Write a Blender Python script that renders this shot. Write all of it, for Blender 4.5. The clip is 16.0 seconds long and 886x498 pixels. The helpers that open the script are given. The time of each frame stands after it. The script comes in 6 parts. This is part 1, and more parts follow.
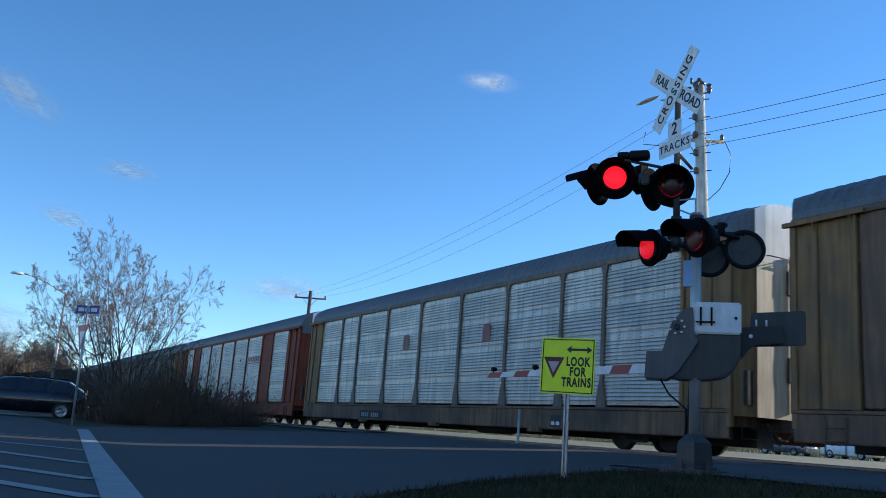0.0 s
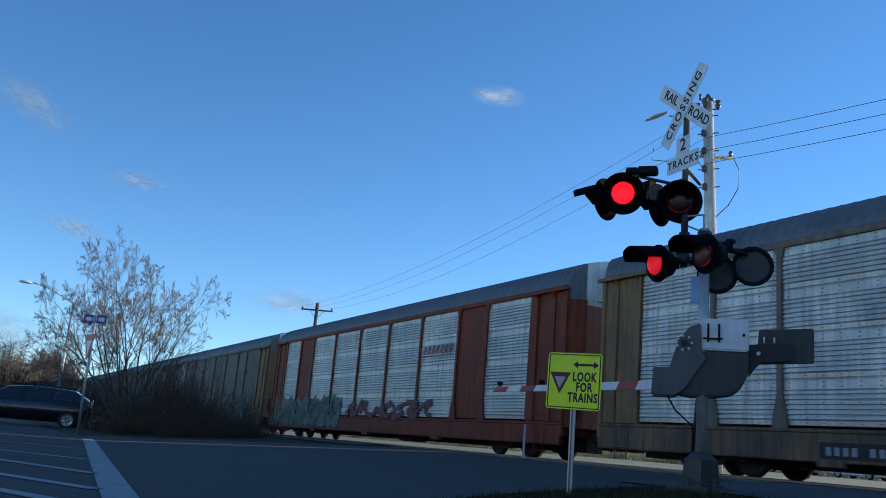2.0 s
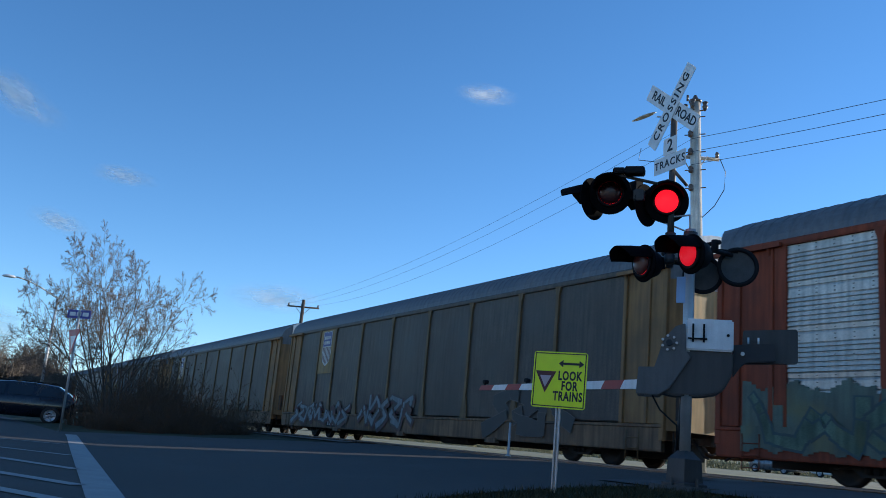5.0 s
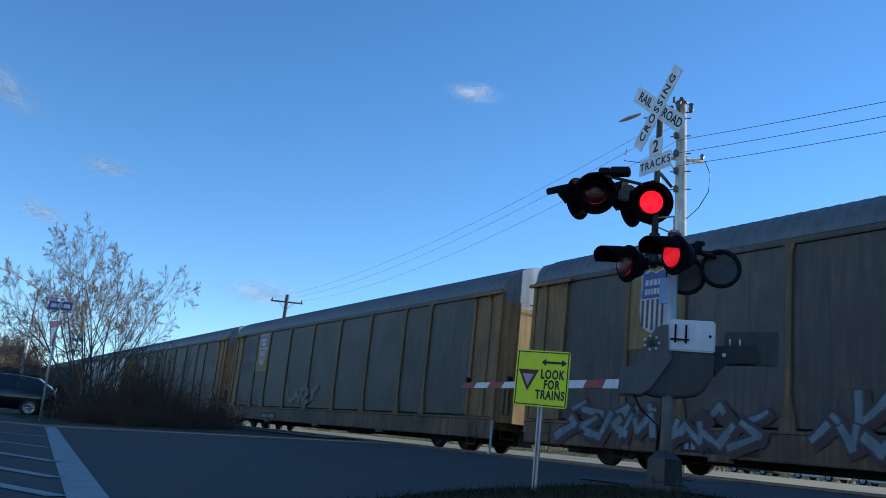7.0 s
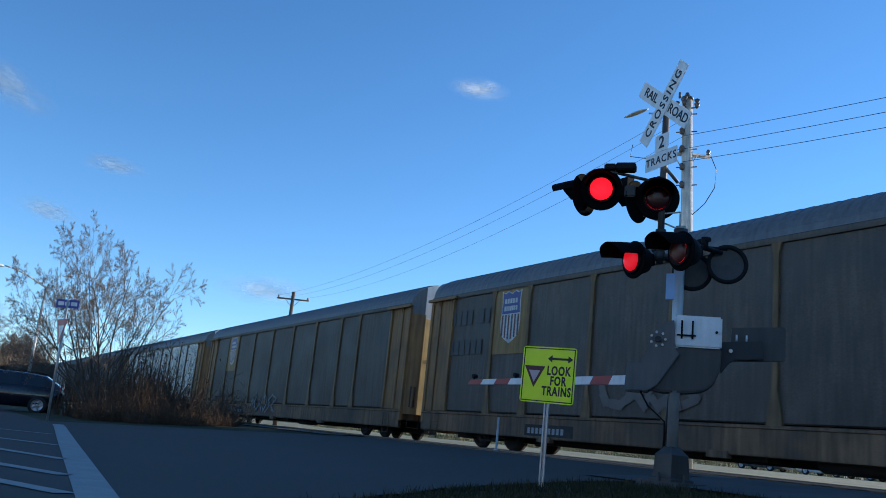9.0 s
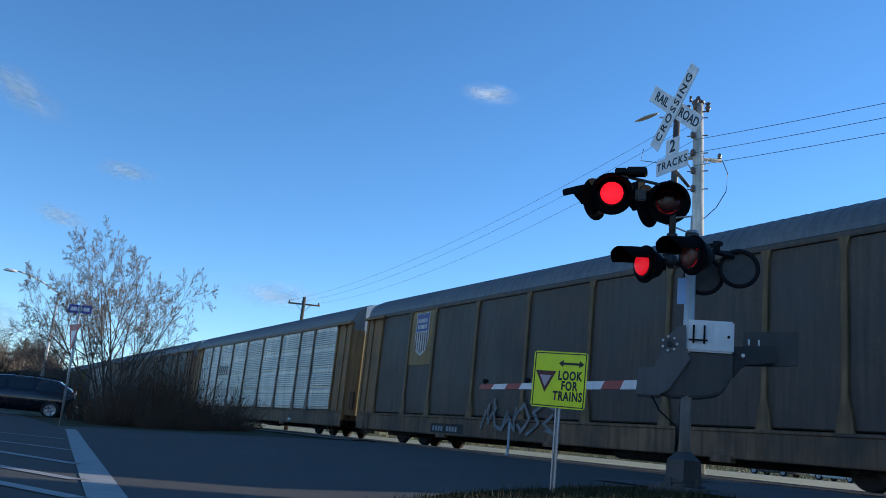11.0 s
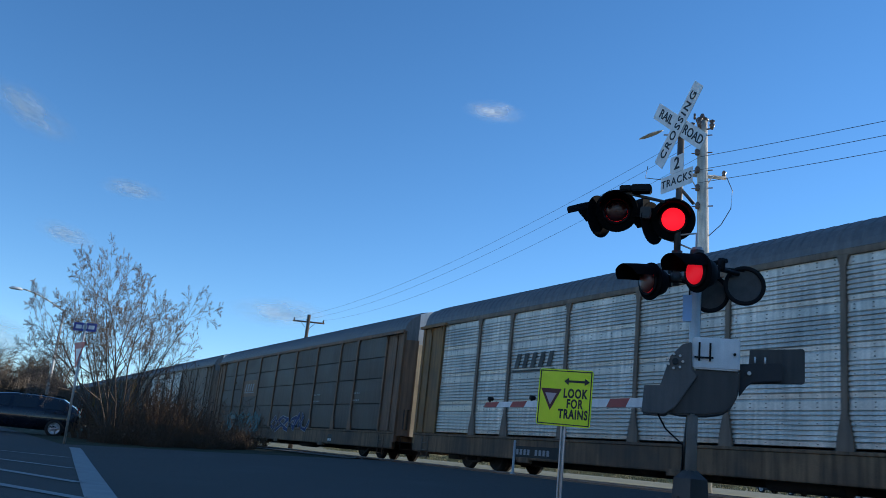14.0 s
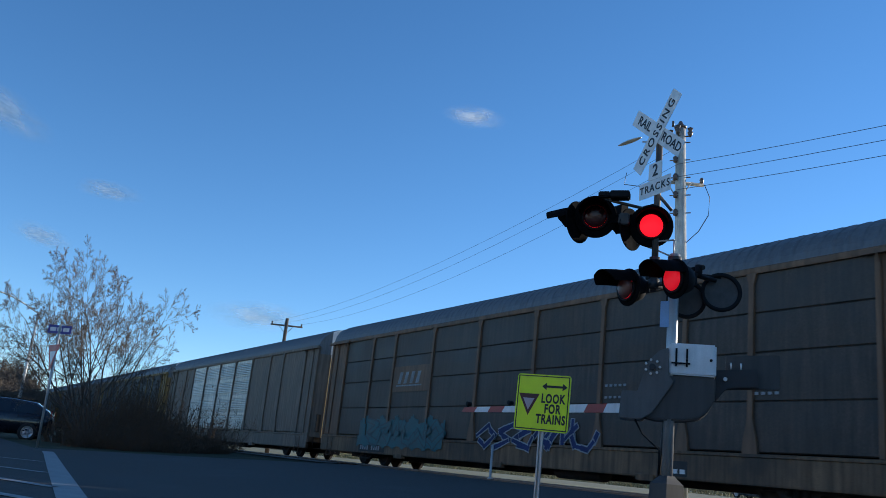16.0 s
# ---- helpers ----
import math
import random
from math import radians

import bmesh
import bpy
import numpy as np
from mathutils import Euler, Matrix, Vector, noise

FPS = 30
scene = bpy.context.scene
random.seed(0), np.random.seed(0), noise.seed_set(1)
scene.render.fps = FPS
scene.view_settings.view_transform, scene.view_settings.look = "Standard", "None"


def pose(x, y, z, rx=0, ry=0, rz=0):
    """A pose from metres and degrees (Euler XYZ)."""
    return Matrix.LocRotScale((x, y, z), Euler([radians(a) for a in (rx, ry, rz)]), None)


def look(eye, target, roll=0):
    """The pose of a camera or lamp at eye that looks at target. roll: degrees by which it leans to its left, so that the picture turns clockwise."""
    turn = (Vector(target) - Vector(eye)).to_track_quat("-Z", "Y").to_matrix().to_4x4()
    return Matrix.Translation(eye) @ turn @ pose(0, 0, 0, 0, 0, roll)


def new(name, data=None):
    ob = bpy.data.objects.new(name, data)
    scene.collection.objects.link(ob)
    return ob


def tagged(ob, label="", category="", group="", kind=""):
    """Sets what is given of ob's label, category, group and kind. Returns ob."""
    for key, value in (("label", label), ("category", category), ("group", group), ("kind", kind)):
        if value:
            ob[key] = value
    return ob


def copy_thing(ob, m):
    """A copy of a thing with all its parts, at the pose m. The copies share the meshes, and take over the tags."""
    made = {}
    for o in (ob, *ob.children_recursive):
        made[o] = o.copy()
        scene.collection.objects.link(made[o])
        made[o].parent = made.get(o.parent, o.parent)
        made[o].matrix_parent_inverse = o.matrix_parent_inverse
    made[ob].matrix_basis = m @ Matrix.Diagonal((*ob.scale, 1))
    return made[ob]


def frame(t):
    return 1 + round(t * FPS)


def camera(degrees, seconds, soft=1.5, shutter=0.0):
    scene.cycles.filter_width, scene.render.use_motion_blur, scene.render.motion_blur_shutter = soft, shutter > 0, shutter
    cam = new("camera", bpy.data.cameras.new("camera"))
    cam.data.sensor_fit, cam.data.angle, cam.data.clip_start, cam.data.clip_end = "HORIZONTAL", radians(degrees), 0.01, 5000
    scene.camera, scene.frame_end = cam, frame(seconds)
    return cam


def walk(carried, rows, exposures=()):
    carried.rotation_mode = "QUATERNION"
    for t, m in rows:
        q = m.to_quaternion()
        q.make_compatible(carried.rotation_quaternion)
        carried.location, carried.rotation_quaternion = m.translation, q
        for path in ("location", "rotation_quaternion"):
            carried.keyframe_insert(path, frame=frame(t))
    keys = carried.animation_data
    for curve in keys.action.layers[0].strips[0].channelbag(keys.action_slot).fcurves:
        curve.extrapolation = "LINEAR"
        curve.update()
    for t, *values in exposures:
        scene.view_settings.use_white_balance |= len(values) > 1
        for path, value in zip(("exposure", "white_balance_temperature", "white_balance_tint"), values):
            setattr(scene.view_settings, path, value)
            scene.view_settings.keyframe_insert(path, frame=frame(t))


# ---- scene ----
# World: x runs along the track (trains go towards +x), y away across it, z up; the eye stands over the origin.
EYE = 0.5
cam = camera(54.58, 16.0, 0.9, 0.12)
walk(cam, [
    (0.0, pose(0, 0, EYE, 102.15, -4.12, 60.79)),
    (0.5, pose(0, 0, EYE, 102.34, -4.26, 60.90)),
    (1.0, pose(0, 0, EYE, 102.57, -4.49, 61.04)),
    (1.5, pose(0, 0, EYE, 102.89, -4.52, 61.19)),
    (2.0, pose(0, 0, EYE, 103.02, -4.83, 61.13)),
    (2.5, pose(0, 0, EYE, 103.02, -4.24, 61.28)),
    (3.0, pose(0, 0, EYE, 102.98, -4.59, 61.19)),
    (3.5, pose(0, 0, EYE, 103.05, -5.22, 60.96)),
    (4.0, pose(0, 0, EYE, 102.90, -5.08, 60.73)),
    (6.5, pose(0, 0, EYE, 102.99, -5.81, 59.16)),
    (7.0, pose(0, 0, EYE, 102.90, -5.84, 58.96)),
    (7.5, pose(0, 0, EYE, 102.87, -5.37, 59.05)),
    (8.0, pose(0, 0, EYE, 102.69, -5.20, 59.19)),
    (8.5, pose(0, 0, EYE, 102.48, -5.32, 59.29)),
    (9.0, pose(0, 0, EYE, 102.64, -5.72, 59.39)),
    (11.5, pose(0, 0, EYE, 102.95, -5.70, 60.28)),
    (12.0, pose(0, 0, EYE, 103.00, -5.67, 60.45)),
    (12.5, pose(0, 0, EYE, 102.92, -5.30, 60.57)),
    (13.0, pose(0, 0, EYE, 103.04, -4.80, 60.69)),
    (13.5, pose(0, 0, EYE, 103.70, -5.22, 60.64)),
    (14.0, pose(0, 0, EYE, 104.02, -5.75, 60.43)),
    (14.5, pose(0, 0, EYE, 104.19, -5.78, 60.26)),
    (15.0, pose(0, 0, EYE, 104.52, -6.11, 59.79)),
    (15.5, pose(0, 0, EYE, 104.54, -6.13, 59.31)),
    (16.0, pose(0, 0, EYE, 104.47, -5.85, 58.97)),
], exposures=[(0.0, 0.21), (1.0, 0.1), (3.5, 0.0), (6.5, 0.14), (9.0, 0.17), (11.5, 0.15), (13.0, 0.06), (14.5, -0.04), (16.0, -0.06)])

# ---- light ----
SUN_EL, SUN_AZ = 16.3, 5.8          # azimuth: degrees from +y towards +x
world = bpy.data.worlds.new("sky")
scene.world = world
world.use_nodes = True
wn = world.node_tree
sky = wn.nodes.new("ShaderNodeTexSky")
sky.sky_type, sky.sun_disc = "NISHITA", False
sky.sun_elevation, sky.sun_rotation = radians(SUN_EL), radians(SUN_AZ)
sky.altitude, sky.air_density, sky.dust_density, sky.ozone_density = 1600, 0.9, 0.03, 3.2
hsv = wn.nodes.new("ShaderNodeHueSaturation")
hsv.inputs["Saturation"].default_value = 1.15
wn.links.new(sky.outputs["Color"], hsv.inputs["Color"])
wn.links.new(hsv.outputs["Color"], wn.nodes["Background"].inputs["Color"])
wn.nodes["Background"].inputs["Strength"].default_value = 0.217
sun = new("sun", bpy.data.lights.new("sun", "SUN"))
sun.data.energy, sun.data.angle, sun.data.color = 5.0, radians(0.6), (1.0, 0.94, 0.84)
sun_from = Vector((math.sin(radians(SUN_AZ)) * math.cos(radians(SUN_EL)), math.cos(radians(SUN_AZ)) * math.cos(radians(SUN_EL)), math.sin(radians(SUN_EL))))
sun.matrix_world = look(sun_from * 100, (0, 0, 0))


# ---- mesh helpers ----
def box(bm, x0, x1, y0, y1, z0, z1):
    v = [bm.verts.new(p) for p in ((x0, y0, z0), (x1, y0, z0), (x1, y1, z0), (x0, y1, z0), (x0, y0, z1), (x1, y0, z1), (x1, y1, z1), (x0, y1, z1))]
    for f in ((3, 2, 1, 0), (4, 5, 6, 7), (0, 1, 5, 4), (1, 2, 6, 5), (2, 3, 7, 6), (3, 0, 4, 7)):
        bm.faces.new([v[i] for i in f])
    return v


def tube(bm, p0, p1, r0, r1=None, seg=10, cap=True):
    """A round bar from p0 to p1."""
    r1 = r0 if r1 is None else r1
    p0, p1 = Vector(p0), Vector(p1)
    q = (p1 - p0).to_track_quat("Z", "Y")
    ring = [[bm.verts.new(p + q @ Vector((r * math.cos(a), r * math.sin(a), 0))) for a in [2 * math.pi * k / seg for k in range(seg)]] for p, r in ((p0, r0), (p1, r1))]
    for k in range(seg):
        f = bm.faces.new((ring[0][k], ring[0][(k + 1) % seg], ring[1][(k + 1) % seg], ring[1][k]))
        f.smooth = True
    if cap:
        bm.faces.new(ring[0][::-1]), bm.faces.new(ring[1])


def cable(bm, pts, r, seg=6):
    """A bent round bar through points, in one piece."""
    pts = [Vector(p) for p in pts]
    rings = []
    for k, p in enumerate(pts):
        d = (pts[min(k + 1, len(pts) - 1)] - pts[max(k - 1, 0)]).normalized()
        q = d.to_track_quat("Z", "Y")
        rings.append([bm.verts.new(p + q @ Vector((r * math.cos(6.2832 * i / seg), r * math.sin(6.2832 * i / seg), 0))) for i in range(seg)])
    for a, b in zip(rings, rings[1:]):
        for i in range(seg):
            f = bm.faces.new((a[i], a[(i + 1) % seg], b[(i + 1) % seg], b[i]))
            f.smooth = True
    bm.faces.new(rings[0][::-1]), bm.faces.new(rings[-1])


def lathe(bm, profile, m=Matrix(), seg=24, a0=0.0, a1=360.0):
    """Turns a profile of (radius, height) about the z axis of m; a part turn stays open."""
    full = a1 - a0 >= 360
    n = seg if full else seg + 1
    rows = [[bm.verts.new(m @ Vector((r * math.cos(radians(a0 + (a1 - a0) * k / seg)), r * math.sin(radians(a0 + (a1 - a0) * k / seg)), h))) for k in range(n)] for r, h in profile]
    for a, b in zip(rows, rows[1:]):
        for k in range(n if full else n - 1):
            f = bm.faces.new((a[k], a[(k + 1) % n], b[(k + 1) % n], b[k]))
            f.smooth = True


def prism(bm, pts, m=Matrix(), depth=0.02):
    """A plate: pts are (x, y) in the plane of m, thickness along its +z."""
    a = [bm.verts.new(m @ Vector((x, y, 0))) for x, y in pts]
    b = [bm.verts.new(m @ Vector((x, y, depth))) for x, y in pts]
    n = len(pts)
    bm.faces.new(a[::-1]), bm.faces.new(b)
    for k in range(n):
        bm.faces.new((a[k], a[(k + 1) % n], b[(k + 1) % n], b[k]))


def extrude_profile(bm, profile, x0, x1, steps=1, closed=False):
    """Sweeps a (y, z) profile along x."""
    rows = [[bm.verts.new((x0 + (x1 - x0) * i / steps, y, z)) for y, z in profile] for i in range(steps + 1)]
    n = len(profile)
    for a, b in zip(rows, rows[1:]):
        for k in range(n if closed else n - 1):
            bm.faces.new((a[k], a[(k + 1) % n], b[(k + 1) % n], b[k]))
    return rows


def mesh_of(name, bm, fix=True):
    if fix:
        bmesh.ops.recalc_face_normals(bm, faces=bm.faces)
    me = bpy.data.meshes.new(name)
    bm.to_mesh(me)
    bm.free()
    return me


def part(name, bm, material, parent=None, label="", m=None):
    """Links a bmesh (or a shared mesh) as one object, under a thing if one is given."""
    me = bm if isinstance(bm, bpy.types.Mesh) else mesh_of(name, bm)
    if not me.materials:
        me.materials.append(None)
    ob = new(name, me)
    ob.material_slots[0].link = "OBJECT"
    ob.material_slots[0].material = material
    ob.parent = parent
    if m is not None:
        ob.matrix_basis = m
    if label:
        tagged(ob, label)
    return ob


def thing(name, label, category, m=None, group="", kind=""):
    ob = new(name)
    ob.empty_display_size = 0.1
    if m is not None:
        ob.matrix_basis = m
    return tagged(ob, label, category, group, kind)


def letters(name, text, size, material, parent, m, thick=0.002, label="", spread=1.0, bold=0.004):
    """Raised letters in the built-in font, centred on m, facing its +z."""
    c = bpy.data.curves.new(name, "FONT")
    c.body, c.size, c.align_x, c.align_y, c.extrude, c.space_character, c.resolution_u = text, size, "CENTER", "CENTER", thick, spread, 3
    c.offset = bold
    tmp = bpy.data.objects.new(name, c)
    scene.collection.objects.link(tmp)
    me = bpy.data.meshes.new_from_object(tmp.evaluated_get(bpy.context.evaluated_depsgraph_get()))
    bpy.data.objects.remove(tmp)
    me.name = name
    me.materials.clear()
    return part(name, me, material, parent, label, m)


# ---- materials ----
def mat(name, color, rough=0.6, metal=0.0, vary=0.25, scale=3.0, streak=0.0, bump=0.0, fine=60.0, dirt=None, spec=0.5, by_object=0.0, coat=0.0):
    """A procedural surface: base colour varied at two scales, optional upright rain streaks, dirt patches and relief."""
    m = bpy.data.materials.new(name)
    m.use_nodes = True
    nt = m.node_tree
    b = nt.nodes["Principled BSDF"]
    b.inputs["Roughness"].default_value, b.inputs["Metallic"].default_value = rough, metal
    b.inputs["Specular IOR Level"].default_value = spec
    b.inputs["Coat Weight"].default_value = coat
    tc = nt.nodes.new("ShaderNodeTexCoord")

    def noise_at(s, stretch=(1, 1, 1), detail=5):
        mp = nt.nodes.new("ShaderNodeMapping")
        mp.inputs["Scale"].default_value = stretch
        nt.links.new(tc.outputs["Object"], mp.inputs["Vector"])
        if by_object:
            info = nt.nodes.new("ShaderNodeObjectInfo")
            mul = nt.nodes.new("ShaderNodeMath")
            mul.operation, mul.inputs[1].default_value = "MULTIPLY", 60.0
            nt.links.new(info.outputs["Random"], mul.inputs[0])
            cmb = nt.nodes.new("ShaderNodeCombineXYZ")
            for k in range(3):
                nt.links.new(mul.outputs[0], cmb.inputs[k])
            nt.links.new(cmb.outputs[0], mp.inputs["Location"])
        n = nt.nodes.new("ShaderNodeTexNoise")
        n.inputs["Scale"].default_value, n.inputs["Detail"].default_value = s, detail
        nt.links.new(mp.outputs[0], n.inputs["Vector"])
        return n.outputs["Fac"]

    def ramp(fac, lo, hi, a, c):
        r = nt.nodes.new("ShaderNodeMapRange")
        r.inputs["From Min"].default_value, r.inputs["From Max"].default_value = lo, hi
        r.inputs["To Min"].default_value, r.inputs["To Max"].default_value = a, c
        nt.links.new(fac, r.inputs["Value"])
        return r.outputs[0]

    def mixc(fac, a, c, blend="MIX"):
        x = nt.nodes.new("ShaderNodeMix")
        x.data_type, x.blend_type = "RGBA", blend
        for sock, val in ((x.inputs["Factor"], fac), (x.inputs["A"], a), (x.inputs["B"], c)):
            if isinstance(val, bpy.types.NodeSocket):
                nt.links.new(val, sock)
            elif isinstance(val, (int, float)):
                sock.default_value = val
            else:
                sock.default_value = (*val, 1)
        return x.outputs["Result"]

    def times(col, fac):
        v = nt.nodes.new("ShaderNodeVectorMath")
        v.operation = "SCALE"
        nt.links.new(col, v.inputs[0])
        nt.links.new(fac, v.inputs["Scale"])
        return v.outputs[0]

    rgb = nt.nodes.new("ShaderNodeRGB")
    rgb.outputs[0].default_value = (*color, 1)
    col = rgb.outputs[0]
    big = noise_at(scale)
    col = times(col, ramp(big, 0.3, 0.7, 1 - vary, 1 + vary))
    col = times(col, ramp(noise_at(fine, detail=3), 0.3, 0.7, 1 - vary * 0.5, 1 + vary * 0.5))
    if by_object:
        info = nt.nodes.new("ShaderNodeObjectInfo")
        col = times(col, ramp(info.outputs["Random"], 0, 1, 1 - by_object, 1 + by_object))
    if streak:
        col = times(col, ramp(noise_at(3.0, (3, 3, 0.25)), 0.35, 0.7, 1 + streak * 0.3, 1 - streak))
    if dirt:
        col = mixc(ramp(noise_at(scale * 0.7, detail=8), 0.5, 0.68, 0, 0.8), col, dirt)
    nt.links.new(col, b.inputs["Base Color"])
    nt.links.new(ramp(big, 0.3, 0.7, max(0.03, rough - 0.1), min(1, rough + 0.1)), b.inputs["Roughness"])
    if bump:
        bp = nt.nodes.new("ShaderNodeBump")
        bp.inputs["Strength"].default_value, bp.inputs["Distance"].default_value = bump, 0.02
        nt.links.new(noise_at(fine), bp.inputs["Height"])
        nt.links.new(bp.outputs[0], b.inputs["Normal"])
    return m


def glow(name, color, strength):
    m = bpy.data.materials.new(name)
    m.use_nodes = True
    b = m.node_tree.nodes["Principled BSDF"]
    b.inputs["Base Color"].default_value = (*color, 1)
    b.inputs["Emission Color"].default_value = (*color, 1)
    b.inputs["Emission Strength"].default_value = strength
    return m


M = dict(
    asphalt=mat("asphalt", (0.068, 0.062, 0.055), 0.85, vary=0.2, scale=0.5, bump=0.35, fine=90, spec=0.3, dirt=(0.075, 0.07, 0.064)),
    grass=mat("turf", (0.045, 0.046, 0.022), 0.95, vary=0.4, scale=1.2, bump=0.8, fine=40, spec=0.2, dirt=(0.09, 0.07, 0.04)),
    gravel=mat("gravel", (0.12, 0.108, 0.088), 0.95, vary=0.35, scale=2.0, bump=0.9, fine=35),
    field=mat("dry_field", (0.19, 0.17, 0.085), 0.95, vary=0.35, scale=0.3, fine=8, bump=0.6, dirt=(0.16, 0.16, 0.09)),
    paint=mat("road_paint", (0.3, 0.295, 0.28), 0.7, vary=0.15, scale=4, dirt=(0.25, 0.25, 0.25), bump=0.2),
    silver=mat("galvanised_panel", (0.565, 0.505, 0.44), 0.42, 0.4, vary=0.26, scale=0.9, streak=0.35, fine=25, by_object=0.1, dirt=(0.44, 0.39, 0.33)),
    grey=mat("weathered_panel", (0.09, 0.07, 0.054), 0.6, 0.1, vary=0.42, scale=0.9, streak=0.4, fine=25, by_object=0.12, dirt=(0.065, 0.05, 0.04)),
    dark=mat("sooty_panel", (0.069, 0.05, 0.037), 0.6, 0.1, vary=0.38, scale=0.9, streak=0.4, fine=25, by_object=0.08, dirt=(0.05, 0.04, 0.034)),
    gold=mat("gold_frame_paint", (0.27, 0.148, 0.035), 0.6, vary=0.2, scale=1.0, streak=0.4, dirt=(0.14, 0.08, 0.03)),
    dullgold=mat("dull_gold_post_paint", (0.195, 0.12, 0.058), 0.65, vary=0.3, scale=1.2, streak=0.5, dirt=(0.12, 0.075, 0.035), spec=0.3),
    sillbrown=mat("grimy_sill_paint", (0.175, 0.103, 0.055), 0.75, vary=0.4, scale=0.9, streak=0.5, dirt=(0.055, 0.042, 0.032)),
    brown=mat("brown_frame_paint", (0.195, 0.105, 0.058), 0.7, vary=0.2, scale=1.0, streak=0.4, dirt=(0.1, 0.07, 0.05)),
    greypost=mat("grey_frame_paint", (0.19, 0.137, 0.098), 0.7, vary=0.2, scale=1.0, streak=0.4, dirt=(0.14, 0.11, 0.08)),
    red=mat("oxide_red_paint", (0.24, 0.05, 0.022), 0.65, vary=0.25, scale=1.0, streak=0.35, dirt=(0.17, 0.04, 0.02), spec=0.25),
    roof=mat("galvanised_roof", (0.14, 0.142, 0.148), 0.55, 0.3, vary=0.15, scale=0.6, streak=0.2, fine=15),
    # gold, cream and red end doors: grazing sun is put into these lighter colours
    litgold=mat("glossy_gold_door_paint", (0.76, 0.5, 0.19), 0.48, vary=0.15, scale=1.0, streak=0.3, dirt=(0.6, 0.36, 0.12), spec=1.0),
    litcream=mat("cream_door_paint", (0.72, 0.56, 0.36), 0.48, vary=0.15, scale=1.0, streak=0.3, spec=1.0),
    litred=mat("glossy_red_door_paint", (0.36, 0.09, 0.05), 0.48, vary=0.15, scale=1.0, streak=0.3, spec=1.0),
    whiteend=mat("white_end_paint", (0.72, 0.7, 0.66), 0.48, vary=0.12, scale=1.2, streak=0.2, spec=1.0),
    steel=mat("black_underframe", (0.025, 0.022, 0.02), 0.75, vary=0.3, scale=3, dirt=(0.05, 0.035, 0.025)),
    pavement=mat("worn_pavement", (0.1, 0.098, 0.094), 0.9, vary=0.2, scale=1.5, bump=0.4, fine=60, spec=0.2),
    cornertan=mat("tan_corner_paint", (0.26, 0.135, 0.05), 0.7, vary=0.2, scale=1.0, streak=0.35, dirt=(0.13, 0.08, 0.04)),
    rusty=mat("rusty_cast_steel", (0.13, 0.1, 0.08), 0.6, 0.3, vary=0.3, scale=5),
    rail=mat("rail_steel", (0.22, 0.17, 0.14), 0.4, 0.7, vary=0.2, scale=4),
)

# ---- ground, road and track ----
TRACK_Y, RAIL_Z = 14.86, 0.45        # near side of the train, top of the rails


def ground_z(x, y):
    """Level to begin with, then an even ramp up to the tracks, flat beyond, and a low rise far off."""
    k = min(1, max(0, (y - 2.2) / 8.8))
    soft = k * k / 0.16 if k < 0.08 else k - 0.04
    far = min(1, max(0, (y - 20) / 40))
    hill = min(1, max(0, (y - 62) / 90))
    return 0.415 * soft + 0.42 * far + 3.0 * hill * hill * (3 - 2 * hill)


def sheet(name, material, xs, ys, lift, label, category="ground", inside=None):
    bm = bmesh.new()
    grid = [[bm.verts.new((x, y, ground_z(x, y) + lift)) for x in xs] for y in ys]
    for j in range(len(ys) - 1):
        for i in range(len(xs) - 1):
            if inside is None or inside((xs[i] + xs[i + 1]) / 2, (ys[j] + ys[j + 1]) / 2):
                bm.faces.new((grid[j][i], grid[j][i + 1], grid[j + 1][i + 1], grid[j + 1][i]))
    for v in [v for v in bm.verts if not v.link_faces]:
        bm.verts.remove(v)
    ob = part(name, bm, material)
    return tagged(ob, label, category, kind="structure")


def steps(a, b, d):
    n = max(1, round((b - a) / d))
    return [a + (b - a) * i / n for i in range(n + 1)]


wide = steps(-1500, -100, 100) + steps(-95, -25, 5) + steps(-24, 4, 0.4) + steps(8, 60, 4) + steps(100, 1500, 100)
deep = steps(-300, -20, 40) + steps(-15, 25, 0.5) + steps(30, 80, 10) + steps(100, 1500, 100)
sheet("ground", M["grass"], wide, deep, -0.02, "dry winter grass ground reaching to the horizon")


sheet("field", M["field"], steps(-400, 120, 20), steps(19.9, 60, 4) + steps(64, 160, 8), 0.01, "pale dry field beyond the tracks")


VERGE_Y = 7.8


def on_road(x, y):
    corner = float(np.interp(y, (0.6, 3.1, 4.5, 6.1, 7.1, VERGE_Y), (-4.4, -6.25, -7.25, -8.0, -8.35, -8.4)))     # the rounded corner of the verge
    if y < 2.6:
        return x < corner or y < 0.6
    return -23.5 - 0.25 * max(0, 6 - y) < x < (corner if y < VERGE_Y else -9.4)


sheet("road", M["asphalt"], steps(-90, -24.2, 0.6) + steps(-24, -10, 0.3) + steps(-9.9, -3.9, 0.1) + steps(-3.6, 20, 0.4), steps(-14, 0.2, 0.4) + steps(0.3, 9.0, 0.12) + steps(9.2, 19.2, 0.4), 0.0, "dark worn asphalt road with a level crossing", "road", on_road)


# ---- behind the eye: a long pale wall, added to bounce light, closes the place ----
bm = bmesh.new()
box(bm, -70, 55, -26.3, -26.0, -0.2, 6.0)
tagged(part("wall_south", bm, mat("pale_wall_siding", (0.42, 0.35, 0.28), 0.85, vary=0.15, scale=1.0, streak=0.2)), "unseen plain pale wall added to bounce sunlight onto the train", "wall", kind="structure")


